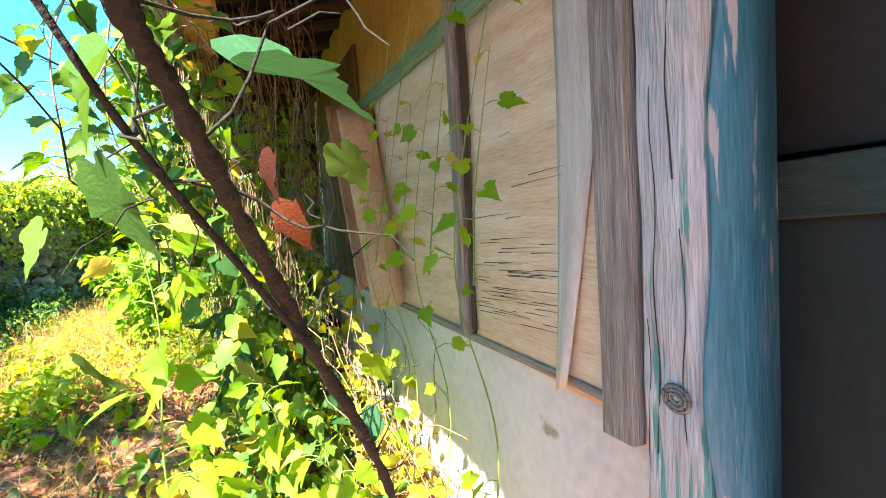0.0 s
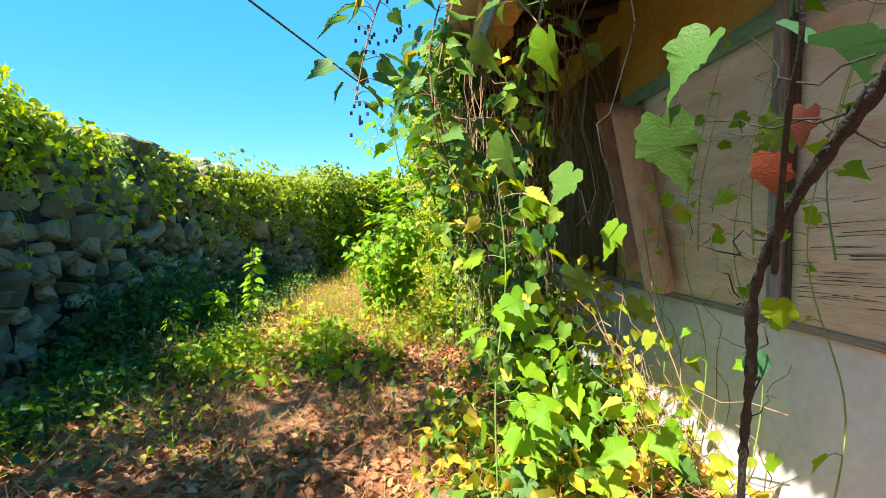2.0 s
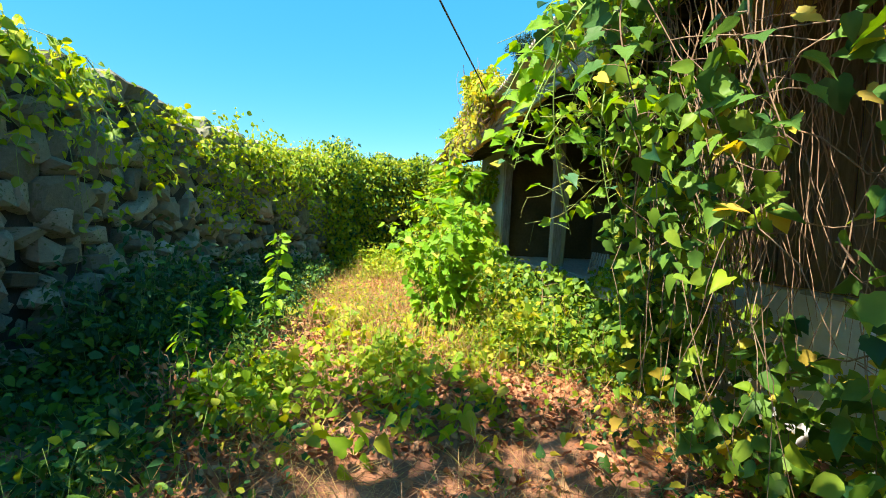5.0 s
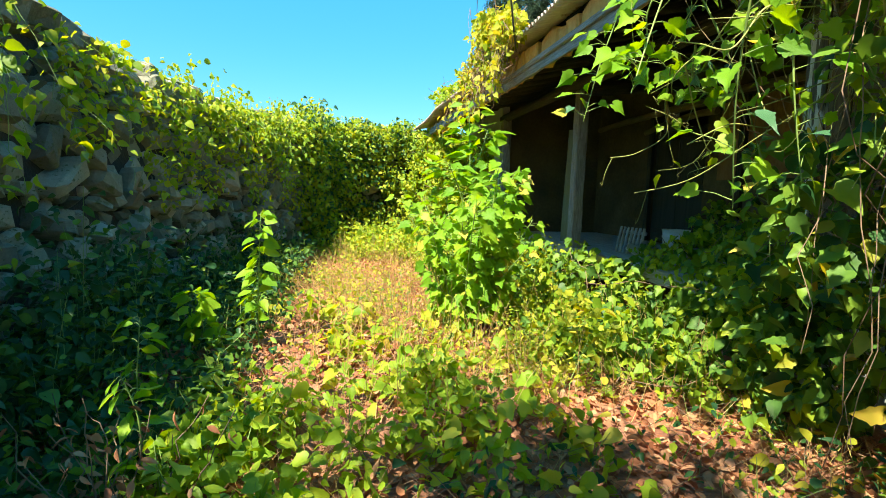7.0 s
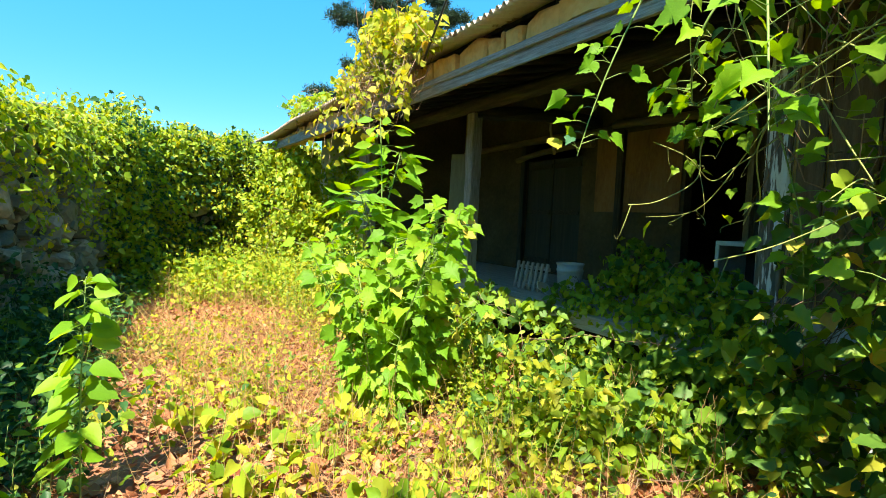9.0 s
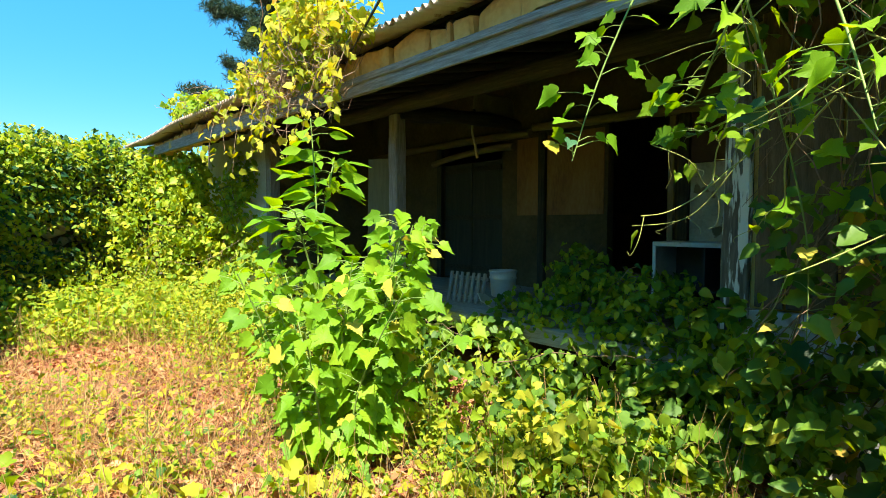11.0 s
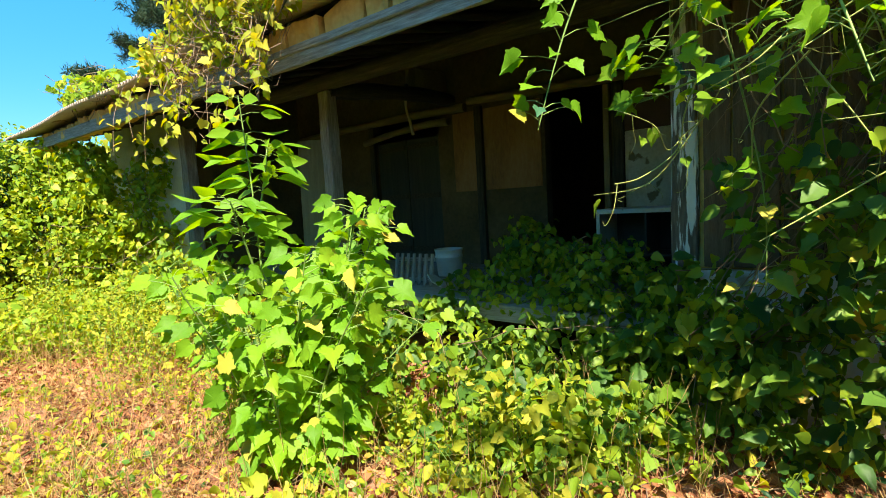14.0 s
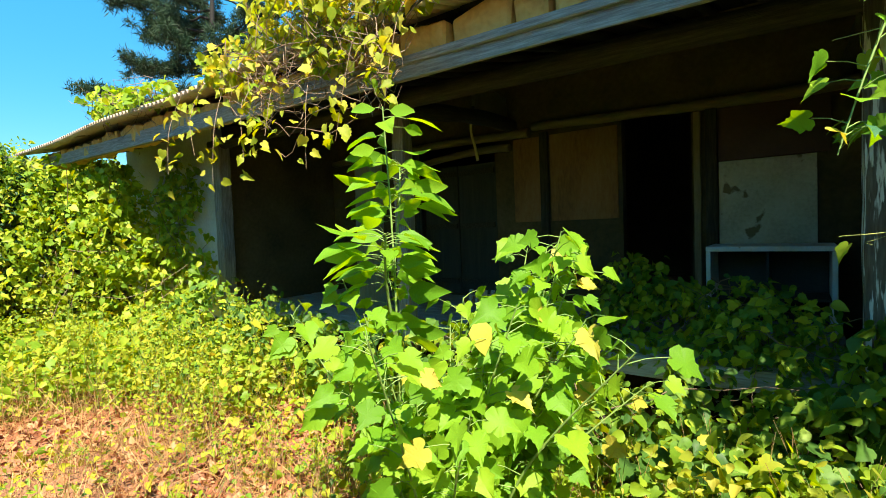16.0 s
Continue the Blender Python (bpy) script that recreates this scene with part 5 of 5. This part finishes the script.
def make_near_plants():
    YB = surface("broad_yellow_leaf", [(0.3, 0.3, 0.04), (0.5, 0.44, 0.06), (0.5, 0.36, 0.09)], 20, per_object=0.5, rough=0.55, leaf=0.35, bump=0.2)
    # broad leaf again, twice, lowered in colour to look shaded
    DARK_BROAD = surface("broad_dark_leaf", [(0.02, 0.07, 0.04), (0.04, 0.12, 0.06), (0.07, 0.16, 0.07)], 25, per_object=0.5, rough=0.45, leaf=0.12, bump=0.2)
    SHADE_BROAD = surface("broad_shaded_leaf", [(0.04, 0.11, 0.03), (0.08, 0.18, 0.035), (0.13, 0.25, 0.04)], 25, per_object=0.5, rough=0.5, leaf=0.3, bump=0.2)
    RB = surface("dead_red_leaf", [(0.02, 0.004, 0.002), (0.055, 0.009, 0.003), (0.12, 0.03, 0.008)], 20, per_object=0.5, rough=0.7, leaf=0.08, bump=0.3)
    # broad bush with big lobed leaves
    stems = []
    for i in range(22):
        a = rng.uniform(0, 2 * np.pi)
        rr = rng.uniform(0.1, 0.72)
        h = rng.uniform(0.85, 1.45) - 0.25 * rr
        x, y = -0.95 + rr * np.cos(a), 6.55 + 1.1 * rr * np.sin(a)
        stems.append([(-0.95 + 0.1 * np.cos(a), 6.6 + 0.1 * np.sin(a), 0.0), (-0.95 + 0.55 * rr * np.cos(a), 6.6 + 0.55 * rr * np.sin(a), 0.55 * h), (x, y, h)])
    for i in range(7):
        x, y, h = rng.uniform(-0.85, -0.6), rng.uniform(6.0, 6.4), rng.uniform(1.2, 1.55)
        stems.append([(-0.85, 6.5, 0.0), ((x - 0.85) / 2, (y + 6.5) / 2, 0.6 * h), (x, y, h)])
    bush = leafy_plant("mulberry_bush", "leafy bush with broad lobed bright green leaves", "bush", stems, 840, 0.085, 0.155, "grape", (LEAF_BIG, LEAF_BIG, LEAF_BIG, YB), GREEN_STEM, 0.007, 0.11, leaf_from=0.15, spread=0.4, lift=(-0.6, -0.5, 0.5))
    place_leaf(bush, (-1.02, 6.4, 1.16), (-0.2, -0.3, -0.8), (-0.7, -0.6, 0.3), 0.13, "ovate", YB, 1)
    # tall shoot with long leaves rising through it
    tall = [(-0.82, 6.98, 0.0), (-0.84, 6.97, 0.8), (-0.86, 6.96, 1.5), (-0.9, 6.95, 2.08)]
    leafy_plant("tall_shoot", "tall single green shoot with long pointed leaves", "shrub", [tall, [(-0.86, 6.97, 1.0), (-0.98, 6.9, 1.3), (-1.1, 6.78, 1.5)], [(-0.86, 6.97, 1.3), (-0.76, 7.0, 1.6), (-0.68, 7.05, 1.85)]], 96, 0.14, 0.27, "lance", (LEAF_BIG,), GREEN_STEM, 0.009, 0.09, leaf_from=0.42, droop=0.2, spread=0.8, lift=(-0.5, -0.4, 0.7))
    # upright weed at the edge of the shade
    leafy_plant("tall_weed", "upright weed with pale pointed leaves", "weed", [[(-2.6, 6.06, 0.0), (-2.6, 6.06, 0.5), (-2.58, 6.05, 1.05)], [(-2.86, 5.75, 0.0), (-2.88, 5.73, 0.3), (-2.92, 5.7, 0.55)]], 96, 0.09, 0.16, "ovate", (LEAF_BIG,), GREEN_STEM, 0.006, 0.04, leaf_from=0.3, droop=0.5)
    leafy_plant("tall_weed", "upright weed with pale pointed leaves", "weed", [[(-2.95, 4.9, 0.0), (-2.95, 4.9, 0.3), (-2.92, 4.88, 0.6)], [(-2.75, 4.4, 0.0), (-2.75, 4.4, 0.3), (-2.8, 4.38, 0.5)]], 44, 0.08, 0.13, "lance", (LEAF_BIG,), GREEN_STEM, 0.005, 0.04, leaf_from=0.2, droop=0.5)
    # dark woody branch by the entrance
    stems = [[(-0.09, 0.26, 1.68), (-0.055, 0.36, 1.55), (-0.035, 0.43, 1.51), (0.0, 0.56, 1.43), (0.055, 0.74, 1.31), (0.13, 0.92, 1.14), (0.23, 1.06, 0.93), (0.35, 1.25, 0.6), (0.45, 1.4, 0.0)]]
    b = Build()
    add_tube(b, smooth_path(stems[0], 90), 0.0085, 0.013, 8, 0, 0.3)
    add_tube(b, smooth_path([(-0.2, 0.45, 1.75), (-0.12, 0.5, 1.57), (-0.07, 0.58, 1.47), (0.0, 0.68, 1.36), (0.1, 0.82, 1.2)], 40), 0.003, 0.006, 6, 0, 0.15)
    main = smooth_path(stems[0], 60)
    for i in range(16):
        o = main[rng.integers(8, 52)]
        e = o + rng.normal(0, 0.12, 3) + (0.06, 0.12, 0.05)
        tw = curve(o, e, 9, 0, 0.012)
        add_tube(b, tw, 0.0022, 0.001, 4, 0, 0.2)
        add_tube(b, curve(tw[5], tw[5] + rng.normal(0, 0.06, 3), 5, 0, 0.008), 0.0014, 0.0008, 3)
    for y0 in (0.6, 0.75, 0.9):
        add_tube(b, curve((-0.45 + 0.2 * y0, y0, 2.1), (-0.2 + 0.1 * y0, y0 + 0.5, 1.3), 14, 0, 0.03), 0.003, 0.002, 4, 0, 0.1)
    body = tagged(b.make("woody_vine", [BARK]), "woody vine branch climbing by the entrance, coloured as if backlit", "vine")
    for i, (p, d, n, s, k, m) in enumerate((
            ((-0.16, 0.78, 1.5), (0.3, 0.1, -0.9), (-0.8, -0.5, 0.3), 0.15, "grape", SHADE_BROAD), ((-0.27, 0.95, 1.42), (-0.4, 0.2, -0.6), (-0.5, -0.6, 0.5), 0.1, "grape", SHADE_BROAD),
            ((0.02, 0.66, 1.6), (0.9, 0.25, 0.05), (-0.2, -0.5, 0.9), 0.2, "grape", DARK_BROAD), ((0.09, 0.82, 1.44), (0.1, 0.1, -0.9), (-0.7, -0.6, 0.2), 0.09, "lobed", RB),
            ((0.06, 0.7, 1.5), (-0.2, 0.1, -0.9), (-0.8, -0.3, 0.3), 0.07, "lobed", RB), ((0.25, 1.0, 1.12), (0.2, 0.1, -0.7), (-0.7, -0.5, 0.4), 0.09, "grape", LEAF_BIG),
            ((0.27, 1.08, 0.98), (-0.2, 0.1, -0.8), (-0.7, -0.5, 0.4), 0.1, "ovate", DARK_BROAD), ((0.2, 0.95, 1.55), (0.3, 0.2, -0.6), (-0.7, -0.5, 0.4), 0.12, "grape", SHADE_BROAD),
            ((-0.12, 0.7, 1.62), (-0.4, 0.2, -0.5), (-0.6, -0.5, 0.5), 0.12, "grape", SHADE_BROAD), ((-0.35, 0.9, 1.7), (0.1, 0.2, -0.9), (-0.7, -0.4, 0.4), 0.11, "grape", LEAF_BIG), ((-0.42, 1.0, 1.5), (0.1, 0.2, -0.9), (-0.7, -0.4, 0.4), 0.12, "grape", SHADE_BROAD), ((-0.25, 1.0, 1.2), (0.3, 0.2, -0.7), (-0.7, -0.4, 0.4), 0.11, "grape", SHADE_BROAD), ((-0.1, 1.1, 1.3), (-0.3, 0.2, -0.7), (-0.7, -0.4, 0.4), 0.1, "grape", LEAF_BIG), ((0.0, 1.2, 1.1), (0.3, 0.2, -0.7), (-0.7, -0.4, 0.4), 0.11, "grape", SHADE_BROAD), ((-0.45, 1.2, 1.8), (0.3, 0.2, -0.7), (-0.7, -0.4, 0.4), 0.12, "grape", SHADE_BROAD))):
        place_leaf(body, p, d, n, s, k, m, i % 6)
    # thin climbing shoots before the plywood
    for y, top in ((1.25, 2.2), (1.6, 2.25), (1.95, 2.3), (2.3, 2.2)):
        x = 0.62
        leafy_plant("climbing_shoot", "thin green climbing shoot before the plywood", "vine", [[(x, y + 0.1, 0.0), (x + 0.05, y, 0.7), (x - 0.02, y + 0.08, 1.3), (x + 0.1, y - 0.1, top)], [(x, y, 1.2), (x + 0.1, y + 0.15, 1.5), (x + 0.12, y + 0.05, 1.9)]], 14, 0.05, 0.1, "grape", (LEAF_BIG, YB), GREEN_STEM, 0.0035, 0.06)
    # big-leaved climber passed at the wall
    stems = [[(-0.25, 1.95, 0.0), (-0.28, 1.9, 0.6), (-0.25, 1.85, 1.1), (-0.3, 1.8, 1.5)], [(-0.1, 2.0, 0.0), (-0.12, 1.9, 0.4), (-0.2, 1.8, 0.6)], [(0.1, 2.1, 0.0), (0.12, 2.1, 0.5), (0.05, 2.0, 0.8)], [(0.3, 1.7, 0.0), (0.3, 1.7, 0.4), (0.2, 1.6, 0.65)]]
    leafy_plant("broad_climber", "climber with large ragged sunlit leaves", "vine", stems, 76, 0.09, 0.16, "grape", (LEAF_BIG, SHADE_BROAD, YB), GREEN_STEM, 0.005, 0.09)
    stems = [[(-0.55, 2.2, 2.6), (-0.75, 1.85, 2.2), (-0.85, 1.75, 1.75)], [(-0.45, 2.5, 2.6), (-0.55, 2.2, 2.1), (-0.5, 2.1, 1.6)], [(-0.4, 2.3, 2.65), (-0.2, 2.0, 2.3), (0.0, 1.9, 2.0)], [(-0.4, 2.7, 2.6), (-0.5, 2.75, 2.0), (-0.35, 2.7, 1.5)], [(-0.4, 3.2, 2.6), (-0.65, 3.3, 2.2), (-0.6, 3.2, 1.7)]]
    leafy_plant("hanging_vine", "vine with broad leaves and dark berries hanging from the eaves", "vine", stems, 120, 0.08, 0.15, "grape", (SHADE_BROAD, LEAF_BIG, YB, LEAF_BIG), TWIG, 0.006, 0.1)
    stems = [[(-0.4, 4.6, 2.6), (-0.7, 4.4, 2.0), (-0.85, 4.3, 1.65)], [(-0.4, 5.0, 2.6), (-0.5, 5.2, 2.1), (-0.55, 5.32, 1.7)], [(-0.4, 4.3, 2.6), (-0.8, 4.0, 2.25), (-1.0, 3.9, 1.9)], [(-0.4, 4.8, 2.55), (-0.1, 4.7, 2.0), (0.1, 4.6, 1.4), (0.2, 4.6, 0.9)], [(-0.5, 4.4, 1.9), (-0.1, 4.9, 1.85), (0.4, 5.2, 1.9)], [(-0.3, 4.1, 2.5), (-0.4, 4.0, 1.8), (-0.3, 4.0, 1.3)], [(-0.4, 3.6, 2.6), (-0.75, 3.7, 2.2), (-0.7, 3.9, 1.7), (-0.5, 4.1, 1.2)], [(-0.35, 4.5, 2.55), (-0.55, 4.7, 2.15), (-0.3, 4.9, 1.95), (0.1, 5.1, 2.0)]]
    leafy_plant("hanging_vine", "vine with green and yellow leaves hanging from the eaves", "vine", stems, 170, 0.07, 0.14, "grape", (LEAF_BIG, YB, LEAF_BIG, DARK_BROAD), GREEN_STEM, 0.006, 0.13, spread=0.7)
    b = Build()
    for _ in range(46):
        o = np.array((rng.uniform(-0.6, 0.2), rng.uniform(3.6, 4.8), rng.uniform(1.7, 2.6)))
        e = o + (rng.uniform(-0.5, 0.5), rng.uniform(-0.5, 0.8), rng.uniform(-0.6, 0.1))
        if e[0] < -1.1:
            continue
        mid = (o + e) / 2 + rng.normal(0, 0.1, 3) + (0, 0, rng.uniform(-0.2, 0.15))
        c = smooth_path([o, (o + mid) / 2 + rng.normal(0, 0.03, 3), mid, (mid + e) / 2 + rng.normal(0, 0.04, 3), e], 26)
        add_tube(b, c, 0.0038, 0.0018, 5, 0, 0.08)
        vine_leaves(b, c, 3, 0.05, 0.1, "grape", 1, 0.05)
        for k in rng.integers(6, 25, 3):
            w = rng.normal(0, 0.07, 3) - (0, 0, 0.05)
            add_tube(b, smooth_path([c[k], c[k] + w * 0.6 + rng.normal(0, 0.015, 3), c[k] + w, c[k] + w + rng.normal(0, 0.03, 3)], 10), 0.0016, 0.0008, 3)
    tagged(b.make("vine_stems", [surface("yellow_stem", [(0.18, 0.22, 0.05), (0.36, 0.37, 0.1)], 14, bump=0.1, rough=0.7), LEAF_YOUNG]), "yellow-green vine stems arching under the eaves", "vine", kind="stuff")
    b = Build()
    for c in ((-0.8, 1.75, 1.95), (-0.7, 1.9, 2.1), (-0.82, 1.7, 1.72)):
        for _ in range(12):
            t = np.linspace(0, np.pi, 6)
            o = np.array(c) + rng.normal(0, 0.025, 3) * (1, 1, 1.6)
            add_tube(b, o + np.stack([0 * t, 0 * t, -0.006 * np.cos(t)], 1), 0.0055, 0.0055, 6)
    tagged(b.make("berries", [BERRY]), "small dark blue berries in bunches on the vine", "berries", kind="stuff")
    b = Build()
    q = blob_points(14, (0.8, 4.76, 0.46), (0.06, 0.16, 0.05), 0.3)
    scatter(b, q, 0.07, 0.13, "lobed", 0, (-0.8, -0.4, 0.4), 0.4, 0.5)
    tagged(b.make("dead_leaves", [RB]), "cluster of dead reddish leaves caught in the ivy", "leaves", kind="stuff")


make_near_plants()


# ---- trees ----
def make_pine():
    b = Build()
    base = np.array((6.2, 20.5, 0.0))
    trunk = smooth_path([base, base + (0.1, 0, 3), base + (-0.1, 0.2, 6), base + (0, 0, 10.5)], 24)
    add_tube(b, trunk, 0.2, 0.05, 8, 0, 0.08)
    for i in range(36):
        h = rng.uniform(4.3, 10.2)
        a = i * 2.4
        ln = rng.uniform(2.0, 3.5) * (1.15 - 0.06 * (h - 4))
        o = np.array([np.interp(h, trunk[:, 2], trunk[:, k]) for k in range(3)])
        e = o + np.array([np.cos(a) * ln, np.sin(a) * ln, rng.uniform(-0.1, 0.5)])
        c = curve(o, e, 9, 0.12, 0.05)
        add_tube(b, c, 0.045, 0.012, 5, 0, 0.1)
        for j in range(3, 9):
            for _ in range(4):
                t = c[j] + rng.normal(0, 0.2, 3) * (1, 1, 0.5)
                add_tube(b, [c[j], t], 0.01, 0.006, 3, 0)
                n = 100
                d = unit(rng.normal(0, 1, (n, 3)) + (0, 0, 0.25))
                add_leaves(b, t + rng.normal(0, 0.07, (n, 3)), d, rng.normal(0, 1, (n, 3)), rng.uniform(0.16, 0.28, n), "needle", 1)
    tagged(b.make("pine_tree", [BARK, NEEDLE]), "dark green pine tree standing behind the house", "tree")


# unseen tree, added so its crown throws dappled shade over the path
def make_shade_tree():
    b = Build()
    base = np.array((-6.3, -1.5, 0.0))
    trunk = smooth_path([base, base + (0.2, 0.1, 2.2), base + (0.9, 0.6, 4.2), base + (1.5, 1.2, 6.0), base + (1.7, 1.4, 7.0)], 30)
    add_tube(b, trunk, 0.22, 0.04, 9, 0, 0.08)
    for i in range(20):
        a, h = i * 2.4, 3.9 + 0.13 * i
        o = np.array([np.interp(h, trunk[:, 2], trunk[:, k]) for k in range(3)])
        ln = rng.uniform(0.8, 2.0)
        e = o + np.array([1.2 * np.cos(a) * ln, 0.8 * np.sin(a) * ln, rng.uniform(0.2, 1.0)])
        c = curve(o, e, 9, -0.1, 0.06)
        add_tube(b, c, 0.05, 0.012, 5, 0, 0.1)
        for _ in range(3):
            q = blob_points(64, tuple(c[rng.integers(4, 9)] + rng.normal(0, 0.35, 3)), (0.55, 0.55, 0.35), 0.5)
            scatter(b, q, 0.09, 0.16, "ovate", 1)
    tagged(b.make("tree", [BARK, LEAF_IVY]), "unseen leafy tree added beyond the stone wall for shade", "tree")


make_pine()
make_shade_tree()
